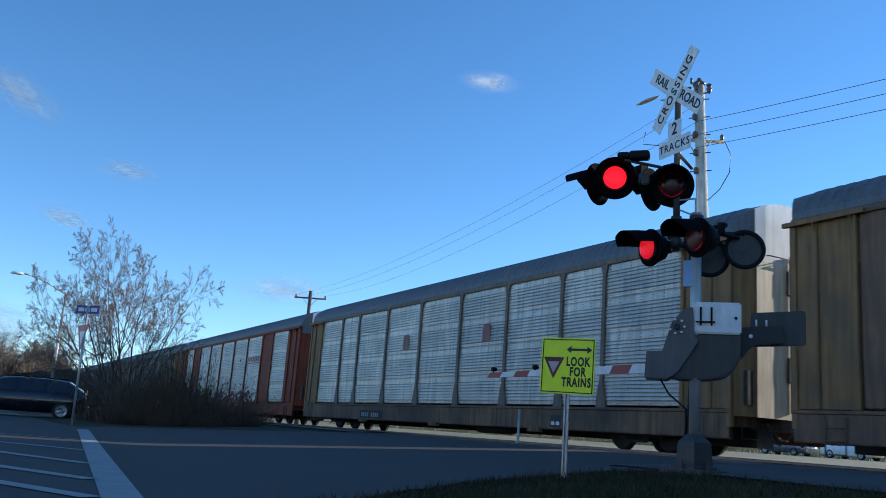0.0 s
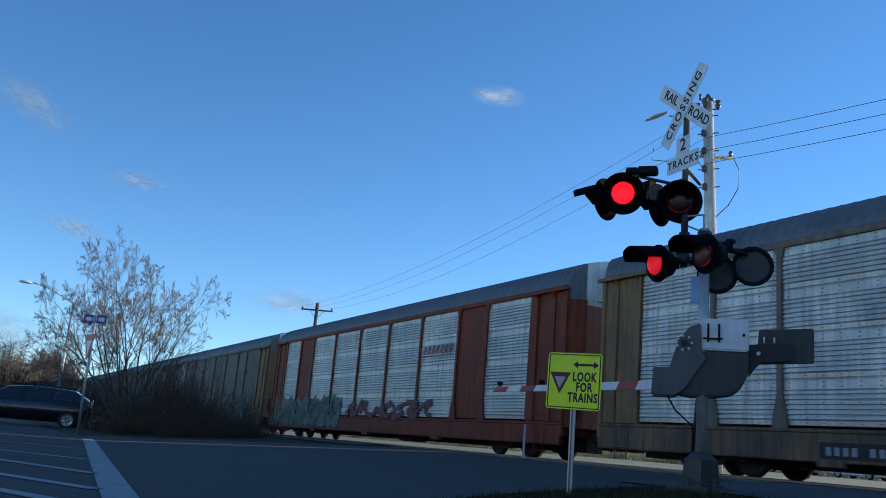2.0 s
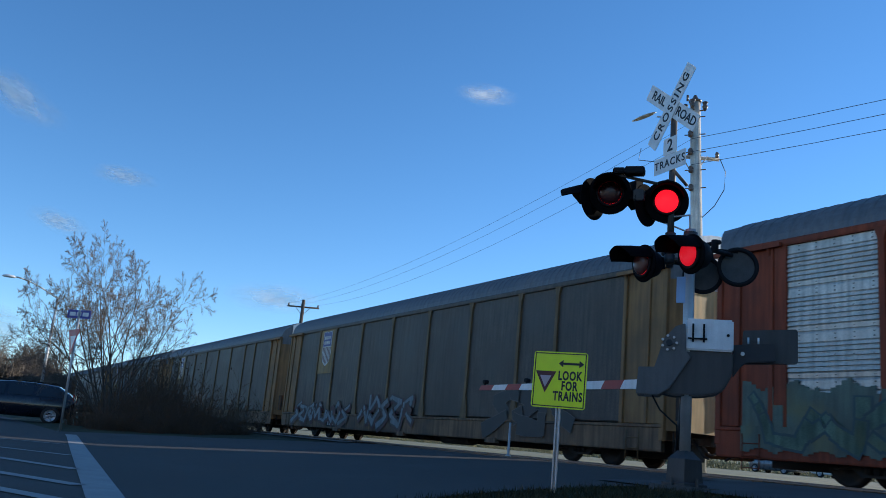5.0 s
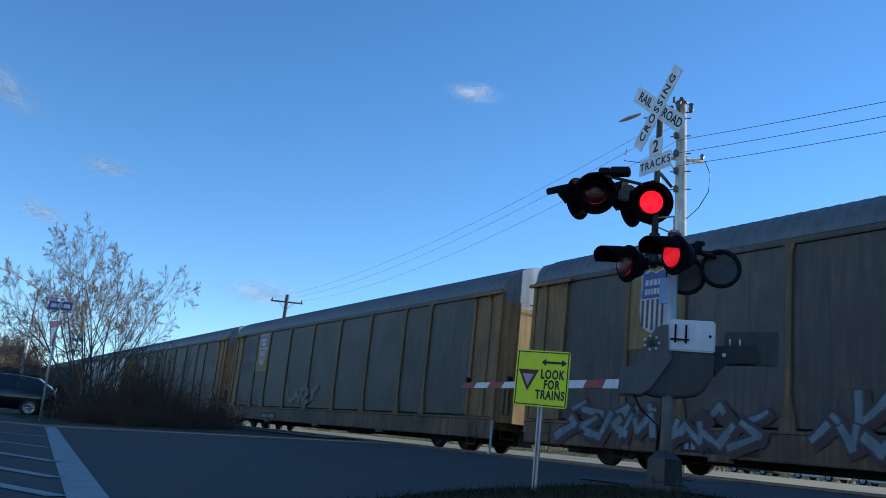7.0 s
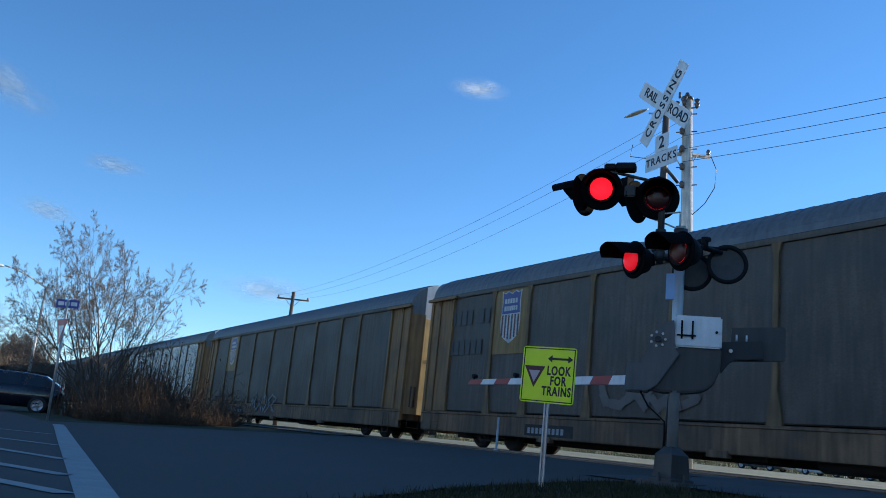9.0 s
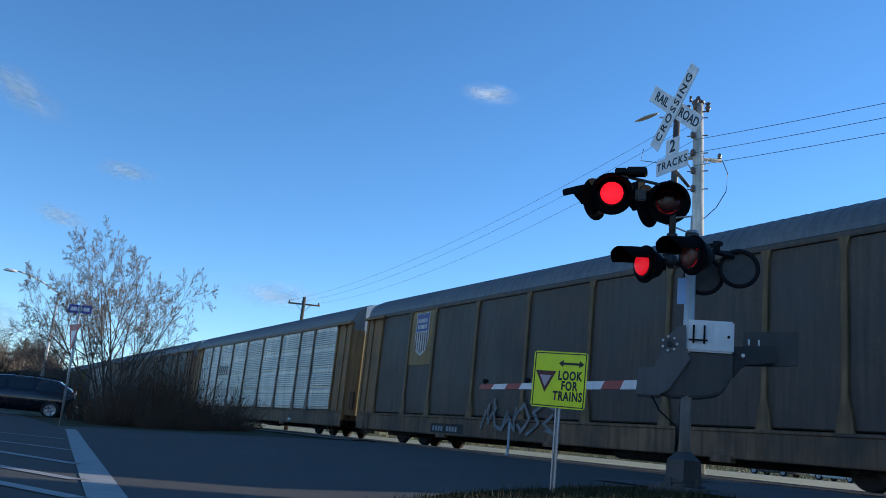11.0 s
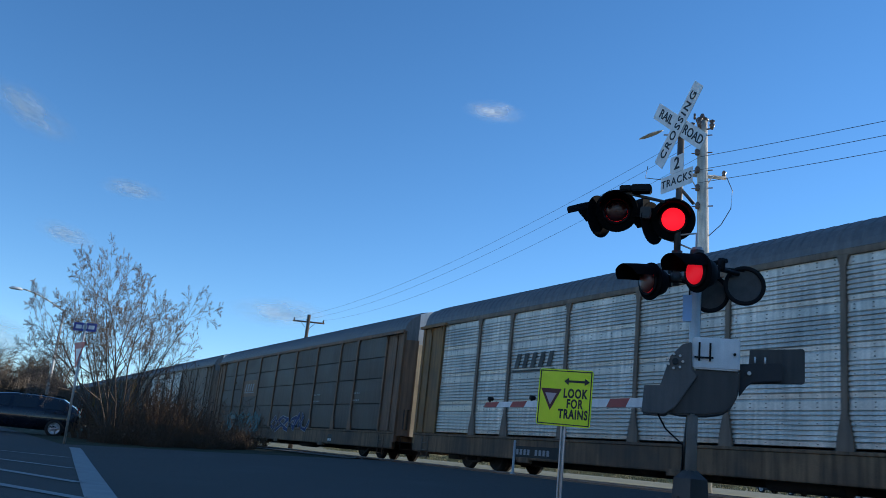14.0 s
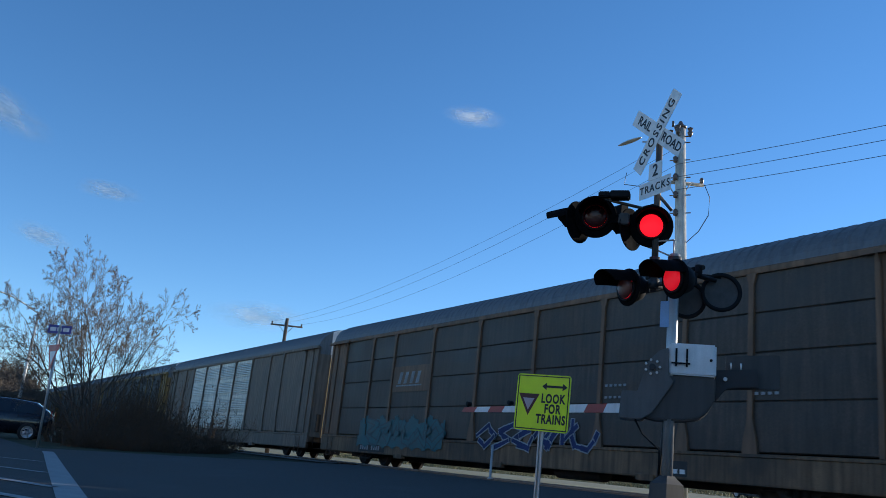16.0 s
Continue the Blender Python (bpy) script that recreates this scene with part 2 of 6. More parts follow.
# ---- train ----
SPEED, PITCH, BODY, WIDTH = 11.08, 28.6, 26.9, 3.15
POSTS = (1.5, 4.4, 6.3, 9.2, 12.15, 15.15, 18.1, 21.0, 22.9, 25.4)


LIFT = 0.15                          # the body above the sill stands this much higher


def panel_mesh(length):
    """A corrugated side panel, 0..-length along x, outer face near y = 0: rows of lapped ribs with flat, punched bands between."""
    prof, z, z1 = [], 0.92, 4.74
    row_h = (z1 - z) / 4
    for r in range(4):
        base = z + r * row_h
        prof += [(0.05, base + 0.02), (0.03, base + 0.03), (0.026, base + 0.12)]
        for k in range(6):
            c = base + 0.14 + k * 0.1
            prof += [(0.05, c), (0.01, c + 0.016), (0.018, c + 0.072), (0.048, c + 0.084)]
        prof += [(0.026, base + 0.75), (0.03, base + row_h - 0.03)]
    prof += [(0.05, z1)]
    bm = bmesh.new()
    extrude_profile(bm, prof, -0.06, -length + 0.06)
    plain = len(bm.faces)
    count = max(3, round(length / 0.42))
    for r in range(4):                     # punched holes along the flats, bolts on the middle ribs
        for i in range(count):
            x = -length * (i + 0.5) / count
            for zz, y, h in ((0.8, 0.025, 0.012), (0.89, 0.027, 0.012), (0.075, 0.025, 0.009), (0.475, 0.012, 0.009)):
                box(bm, x - h, x + h, y - 0.008, y + 0.01, z + r * row_h + zz - h, z + r * row_h + zz + h)
    bm.faces.ensure_lookup_table()
    for f in bm.faces[plain:]:
        f.material_index = 1
    me = mesh_of("panel", bm, False)
    me.materials.append(None)
    me.materials.append(M["steel"])
    return me


def flat_panel_mesh(length):
    """A flat sheet side panel with two seams."""
    prof, seams = [], (0.92, 1.97, 3.0, 3.86, 4.74)
    for base, top in zip(seams, seams[1:]):
        prof += [(0.06, base), (0.03, base + 0.025), (0.02, (base + top) / 2), (0.03, top - 0.025)]
    prof += [(0.06, 4.74)]
    bm = bmesh.new()
    extrude_profile(bm, prof, -0.06, -length + 0.06)
    return mesh_of("panel", bm, False)


def plain_panel_mesh(length):
    """A plain sheet side panel, bowed by a few millimetres."""
    bm = bmesh.new()
    extrude_profile(bm, [(0.06, 0.92), (0.03, 0.95), (0.022, 1.9), (0.028, 2.4), (0.02, 3.4), (0.03, 4.71), (0.06, 4.74)], -0.06, -length + 0.06)
    return mesh_of("panel", bm, False)


def post_mesh():
    """An upright post with a flared foot and head."""
    bm = bmesh.new()
    pts = [(-0.2, 0.88), (0.2, 0.88), (0.17, 1.15), (0.07, 1.6), (0.065, 4.5), (0.15, 4.78), (-0.15, 4.78), (-0.065, 4.5), (-0.07, 1.6), (-0.17, 1.15)]
    prism(bm, pts, Matrix(((1, 0, 0, 0), (0, 0, 1, -0.035), (0, 1, 0, 0), (0, 0, 0, 1))), 0.08)
    return mesh_of("post", bm)


def sill_mesh():
    bm = bmesh.new()
    prof = [(0.1, 0.38), (-0.01, 0.4), (-0.02, 0.44), (-0.02, 0.95), (-0.05, 0.97), (-0.05, 1.03), (0.1, 1.05)]
    extrude_profile(bm, prof, 0, -BODY, closed=True)
    extrude_profile(bm, [(WIDTH - y, z) for y, z in prof], 0, -BODY, closed=True)
    box(bm, -BODY + 0.1, -0.1, 0.1, WIDTH - 0.1, 0.7, 1.0)
    return mesh_of("side_sill", bm)


def top_rail_mesh():
    bm = bmesh.new()
    prof = [(0.06, 4.72), (-0.03, 4.72), (-0.04, 4.76), (-0.04, 4.84), (-0.01, 4.87), (0.1, 4.88)]
    extrude_profile(bm, prof, 0, -BODY, closed=True)
    return mesh_of("top_rail", bm)


def roof_profile():
    half = [(0.0, 4.86), (0.03, 5.02), (0.1, 5.18), (0.24, 5.36), (0.46, 5.52), (0.8, 5.66), (1.15, 5.74), (WIDTH / 2, 5.78)]
    return half + [(WIDTH - y, z) for y, z in half[-2::-1]]


def roof_mesh():
    """Curved roof of pressed sheets with raised cross ribs."""
    bm, n = bmesh.new(), 84
    prof = roof_profile()
    rows, x0, x1 = [], 0.28, BODY - 0.28
    for i in range(n + 1):
        for off, lift in ((-0.06, 0.0), (-0.035, 0.016), (0.035, 0.016), (0.06, 0.0)):
            x = -(x0 + (x1 - x0) * i / n + off)
            rows.append([bm.verts.new((x, y + (y - WIDTH / 2) / WIDTH * lift, z + (lift if 0.02 < y < WIDTH - 0.02 else 0))) for y, z in prof])
    for a, b in zip(rows, rows[1:]):
        for k in range(len(prof) - 1):
            bm.faces.new((a[k], a[k + 1], b[k + 1], b[k]))
    return mesh_of("roof", bm, False)


def end_outline():
    """Plan of an end: bevelled corners that fold back to the door's flat middle."""
    return [(0.0, 0.0), (0.3, 0.42), (0.33, 0.5), (0.33, WIDTH - 0.5), (0.3, WIDTH - 0.42), (0.0, WIDTH)]


def end_door_mesh(z0, z1, y0=-1.0, y1=9.0):
    """The folded end doors between two heights."""
    bm = bmesh.new()
    plan = [(x, y) for x, y in end_outline() if y0 <= y <= y1]
    lo = [bm.verts.new((x, y, z0)) for x, y in plan]
    hi = [bm.verts.new((x, y, z1)) for x, y in plan]
    for k in range(len(plan) - 1):
        bm.faces.new((lo[k], lo[k + 1], hi[k + 1], hi[k]))
    return mesh_of("end_door", bm, False)


def end_cap_mesh(gable):
    """The roof's end: the flat gable over the doors, or the rounded hood that runs back from it to the roof's arch."""
    bm = bmesh.new()
    arch = roof_profile()

    def plan_x(y):
        o = end_outline()
        for (xa, ya), (xb, yb) in zip(o, o[1:]):
            if ya <= y <= yb:
                return xa + (xb - xa) * (y - ya) / (yb - ya)
        return 0
    lo = [bm.verts.new((plan_x(y), y, 4.45)) for y, z in arch]
    hi = [bm.verts.new((plan_x(y), y, max(z - 0.02, 4.5))) for y, z in arch]
    back = [bm.verts.new((-0.3, y, z)) for y, z in arch]
    for k in range(len(arch) - 1):
        mid = (arch[k][0] + arch[k + 1][0]) / 2
        flat = 0.4 < mid < WIDTH - 0.4
        if flat == gable:
            bm.faces.new((lo[k], lo[k + 1], hi[k + 1], hi[k]))
        if not gable:
            bm.faces.new((hi[k], hi[k + 1], back[k + 1], back[k]))
    for v in [v for v in bm.verts if not v.link_faces]:
        bm.verts.remove(v)
    return mesh_of("end_cap" if gable else "roof_hood", bm, False)


def one_box(name, *b):
    bm = bmesh.new()
    box(bm, *b)
    bmesh.ops.bevel(bm, geom=list(bm.edges), offset=0.012, segments=1, affect="EDGES")
    return mesh_of(name, bm)


def corner_meshes():
    """The corner bay: flat plate, post at the corner, a narrow rib and the bay's own post."""
    return [one_box("corner_plate", -1.46, -0.02, 0.02, 0.06, 0.9, 4.76), one_box("corner_post", -0.1, 0.05, -0.03, 0.1, 0.5, 4.8),
            one_box("corner_rib", -0.62, -0.54, -0.03, 0.018, 0.9, 4.74), one_box("end_post", -1.52, -1.4, -0.05, 0.06, 0.88, 4.78)]


def wheelset_mesh():
    """An axle with its two wheels, flanges inside; the axle lies along y, centred."""
    bm = bmesh.new()
    for m in (pose(0, -0.75, 0, -90), pose(0, 0.75, 0, 90)):
        lathe(bm, [(0.0, -0.07), (0.1, -0.07), (0.12, -0.02), (0.34, 0.0), (0.37, -0.05), (0.457, -0.05), (0.457, 0.06), (0.485, 0.07), (0.485, 0.09), (0.36, 0.09), (0.34, 0.05), (0.0, 0.07)], m, 28)
    tube(bm, (0, -1.0, 0), (0, 1.0, 0), 0.08)
    return mesh_of("wheelset", bm)


def side_frame_mesh():
    """Cast truck side frame with bearing boxes and a spring nest."""
    bm = bmesh.new()
    prism(bm, [(-1.15, 0.38), (-0.95, 0.3), (-0.55, 0.34), (-0.35, 0.2), (0.35, 0.2), (0.55, 0.34), (0.95, 0.3), (1.15, 0.38), (1.15, 0.58), (0.7, 0.62), (0.35, 0.72), (-0.35, 0.72), (-0.7, 0.62), (-1.15, 0.58)],
          Matrix(((1, 0, 0, 0), (0, 0, 1, 0), (0, 1, 0, 0), (0, 0, 0, 1))), 0.12)
    for x in (-0.88, 0.88):
        tube(bm, (x, -0.06, 0.457), (x, 0.1, 0.457), 0.13)
    for x in (-0.2, 0, 0.2):
        tube(bm, (x, -0.03, 0.26), (x, -0.03, 0.52), 0.07)
    return mesh_of("side_frame", bm)


def coupler_mesh():
    bm = bmesh.new()
    box(bm, 0.1, 0.55, -0.11, 0.11, -0.12, 0.12)
    prism(bm, [(0.5, -0.16), (0.7, -0.2), (0.78, -0.05), (0.68, 0.0), (0.76, 0.14), (0.62, 0.2), (0.5, 0.14)], pose(0, 0, -0.15), 0.3)
    for y in (-0.35, 0.35):
        for k in range(6):
            a, b = k / 6, (k + 1) / 6
            tube(bm, (0.1 + 0.62 * a, y, -0.05 - 1.1 * a * (1 - a)), (0.1 + 0.62 * b, y, -0.05 - 1.1 * b * (1 - b)), 0.025, seg=6)
    box(bm, -0.4, 0.15, -0.5, 0.5, -0.1, 0.05)
    return mesh_of("coupler", bm)


def ladder_mesh():
    bm = bmesh.new()
    for x in (-1.2, -0.75):
        tube(bm, (x, -0.06, 0.15), (x, -0.06, 0.9), 0.015, seg=6)
    for k in range(3):
        tube(bm, (-1.2, -0.06, 0.2 + k * 0.25), (-0.75, -0.06, 0.2 + k * 0.25), 0.012, seg=6)
    return mesh_of("ladder", bm)


def gear_mesh():
    """Air tank, brake cylinder, pipes and centre sill under the floor."""
    bm = bmesh.new()
    box(bm, -BODY + 0.4, -0.4, 1.3, 1.85, 0.25, 0.7)
    tube(bm, (-11.5, 0.7, 0.42), (-9.6, 0.7, 0.42), 0.24, seg=12)
    tube(bm, (-15.6, 0.8, 0.45), (-14.9, 0.8, 0.45), 0.2, seg=12)
    box(bm, -13.4, -12.7, 0.5, 0.9, 0.3, 0.68)
    tube(bm, (-BODY + 0.5, 0.5, 0.6), (-0.5, 0.5, 0.6), 0.03, seg=6)
    return mesh_of("under_gear", bm)


def lock_bar_mesh():
    bm = bmesh.new()
    for z in (1.6, 2.5, 3.6):
        box(bm, 0.32, 0.38, WIDTH / 2 - 0.09, WIDTH / 2 + 0.09, z, z + 0.55)
    tube(bm, (0.36, WIDTH / 2, 0.9), (0.36, WIDTH / 2, 4.5), 0.025, seg=6)
    box(bm, 0.32, 0.37, 0.95, 1.5, 2.72, 2.86)
    box(bm, 0.2, 0.31, 0.22, 0.38, 1.0, 1.75)
    return mesh_of("lock_bar", bm)


def handrail_mesh():
    bm = bmesh.new()
    for y0, y1 in ((0.85, 1.5), (1.7, 2.35)):
        tube(bm, (0.43, y0, 4.42), (0.43, y1, 4.42), 0.014, seg=6)
        for y in (y0, y1):
            tube(bm, (0.32, y, 4.45), (0.43, y, 4.42), 0.014, seg=6)
    return mesh_of("grab_rail", bm)


lengths = [b - a for a, b in zip(POSTS, POSTS[1:])]
RIBBED = {round(L, 2): panel_mesh(L) for L in lengths}
FLAT = {round(L, 2): flat_panel_mesh(L) for L in lengths}
PLAIN = {round(L, 2): plain_panel_mesh(L) for L in lengths}
CAR = dict(post=post_mesh(), sill=sill_mesh(), rail=top_rail_mesh(), roof=roof_mesh(), door=end_door_mesh(0.75, 4.3, 0.45, WIDTH - 0.45), fold=end_door_mesh(0.75, 4.45, -1, 0.55), far_fold=end_door_mesh(0.75, 4.45, WIDTH - 0.55), gable=end_door_mesh(4.3, 4.45, 0.45, WIDTH - 0.45), cap=end_cap_mesh(True), hood=end_cap_mesh(False),
           corner=corner_meshes(), wheel=wheelset_mesh(), frame=side_frame_mesh(), coupler=coupler_mesh(), ladder=ladder_mesh(), gear=gear_mesh(), lock=lock_bar_mesh(), rails=handrail_mesh())
far_bm = bmesh.new()
box(far_bm, -BODY + 0.02, -0.02, WIDTH - 0.06, WIDTH - 0.02, 0.9, 4.86)
CAR["far_side"] = mesh_of("far_side", far_bm)
CAR["broad"] = one_box("frame_plate", -1.84, -1.53, -0.025, 0.05, 0.9, 4.75)
CAR["pad"] = one_box("jacking_pad", -0.3, 0.3, -0.06, 0.1, 0.3, 0.46)


def door_track_mesh():
    """The rail over the end bay on which the folding doors run, with its two brackets."""
    bm = bmesh.new()
    box(bm, -1.75, 0.16, -0.13, -0.03, 4.7, 4.79)
    for x in (-1.45, -0.6):
        prism(bm, [(0.0, 4.7), (-0.1, 4.7), (0.0, 4.5)], Matrix(((0, 0, 1, x), (1, 0, 0, -0.03), (0, 1, 0, 0), (0, 0, 0, 1))), 0.04)
    return mesh_of("door_track", bm)


def hose_mesh():
    bm = bmesh.new()
    cable(bm, [(0.1, 0.95, 0.75), (0.3, 0.92, 0.55), (0.45, 0.9, 0.38), (0.6, 0.95, 0.33)], 0.03)
    tube(bm, (0.12, 0.25, 0.95), (0.12, 0.25, 0.42), 0.015, seg=6)
    tube(bm, (0.12, 0.75, 0.95), (0.12, 0.75, 0.42), 0.015, seg=6)
    for z in (0.42, 0.68):
        tube(bm, (0.12, 0.25, z), (0.12, 0.75, z), 0.015, seg=6)
    return mesh_of("brake_hose", bm)


CAR["track"], CAR["hose"] = door_track_mesh(), hose_mesh()
MIRROR = Matrix.Translation((-BODY, 0, 0)) @ Matrix.Diagonal((-1, 1, 1, 1))
TURN = Matrix.Translation((-BODY, WIDTH, 0)) @ Matrix.Rotation(math.pi, 4, "Z")


WHEELSETS = []


def railcar(label, panel, frame_m, roof_m, end_m, sill_m=None, ribbed=True, solid=(), corner_m=None, sheets=None, broad=False):
    """A covered car carrier wagon; origin at its leading corner, on the rails, the side towards the road at y = 0."""
    car = thing("autorack_wagon", label, "railway wagon", group="wagons of the freight train")
    sill_m = sill_m or frame_m
    up = pose(0, 0, LIFT)
    kinds = sheets or (RIBBED if ribbed else FLAT)
    for k, L in enumerate(lengths):
        use, paint = (PLAIN, frame_m) if k in solid else (kinds, panel)
        part("panel", use[round(L, 2)], paint, car, m=pose(-POSTS[k], 0, LIFT))
    for x in POSTS[1:-1]:
        part("post", CAR["post"], frame_m, car, m=pose(-x, 0, LIFT))
    part("side_sill", CAR["sill"], sill_m, car)
    part("top_rail", CAR["rail"], panel if sheets else frame_m, car, m=up)
    part("roof", CAR["roof"], roof_m, car, m=up)
    part("far_side", CAR["far_side"], panel, car, m=up)
    part("under_gear", CAR["gear"], M["steel"], car)
    for turn in (Matrix(), TURN):
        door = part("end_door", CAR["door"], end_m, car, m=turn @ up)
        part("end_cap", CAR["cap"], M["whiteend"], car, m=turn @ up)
        part("roof_hood", CAR["hood"], roof_m, car, m=turn @ up)
        # the folds' shade is put in by the darker corner colour
        for side in ("fold", "far_fold"):
            part("corner_fold", CAR[side], corner_m or frame_m, car, m=turn @ up)
        part("lock_bar", CAR["lock"], M["steel"], door)
        part("grab_rail", CAR["rails"], M["steel"], door)
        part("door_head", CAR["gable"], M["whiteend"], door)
        part("coupler", CAR["coupler"], M["rusty"], car, m=turn @ pose(0, WIDTH / 2, 0.75))
    for m in (Matrix(), MIRROR):
        for me in CAR["corner"]:
            part(me.name.split(".")[0], me, corner_m or frame_m, car, m=m @ up)
        if broad:
            part("frame_plate", CAR["broad"], frame_m, car, m=m @ up)
        part("door_track", CAR["track"], corner_m or frame_m, car, m=m @ up)
        part("ladder", CAR["ladder"], frame_m, car, m=m)
        part("brake_hose", CAR["hose"], M["steel"], car, m=m)
    for x in (-7.4, -13.6, -19.8):
        part("jacking_pad", CAR["pad"], sill_m, car, m=pose(x, 0, 0))
    for cx in (3.55, BODY - 3.55):
        truck = part("truck", CAR["frame"], M["steel"], car, m=pose(-cx, 0.42, 0))
        part("side_frame", CAR["frame"], M["steel"], truck, m=pose(0, 2.2, 0))
        for x in (-0.88, 0.88):
            WHEELSETS.append(part("wheelset", CAR["wheel"], M["steel"], truck, m=pose(x, 1.155, 0.457)))
    return car


CARS = [
    (-1, railcar("weathered tan and grey car carrier wagon with graffiti", M["grey"], M["brown"], M["roof"], M["brown"], ribbed=False, solid=(0, 1, 7, 8), corner_m=M["cornertan"])),
    (0, railcar("silver car carrier wagon with brown posts and ribbed panels", M["silver"], M["greypost"], M["roof"], M["litcream"], M["sillbrown"], corner_m=M["cornertan"])),
    (1, railcar("oxide red car carrier wagon with silver panels and graffiti", M["silver"], M["red"], M["roof"], M["litred"], solid=(1, 7), broad=True)),
    (2, railcar("dark grey car carrier wagon with dull gold posts and faded graffiti", M["grey"], M["dullgold"], M["roof"], M["litgold"], M["sillbrown"], sheets=PLAIN, corner_m=M["cornertan"])),
    (3, railcar("grey car carrier wagon with dull gold posts and shield emblem", M["grey"], M["dullgold"], M["roof"], M["litgold"], M["sillbrown"], sheets=PLAIN, corner_m=M["cornertan"])),
    (4, railcar("grimy grey car carrier wagon with gold posts and shield emblem", M["dark"], M["dullgold"], M["roof"], M["litgold"], M["sillbrown"], sheets=PLAIN, corner_m=M["cornertan"])),
    (5, railcar("bright silver car carrier wagon with tan frame", M["silver"], M["greypost"], M["roof"], M["litgold"], M["sillbrown"], corner_m=M["cornertan"])),
    (6, railcar("sooty dark grey car carrier wagon with painted graffiti", M["dark"], M["brown"], M["roof"], M["litcream"], M["sillbrown"], ribbed=False)),
    (7, railcar("grey and silver car carrier wagon with faded paint", M["silver"], M["greypost"], M["roof"], M["litgold"], solid=(0, 1, 2, 7, 8))),
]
for k in range(8, 17):
    CARS.append((k, railcar("distant grey car carrier wagon with gold ends", M["dark" if k % 3 else "grey"], M["brown" if k % 2 else "gold"], M["roof"], M["litgold"])))


def wagon_pose(k, t):
    return pose(-13.74 + SPEED * t - PITCH * k, TRACK_Y, RAIL_Z)


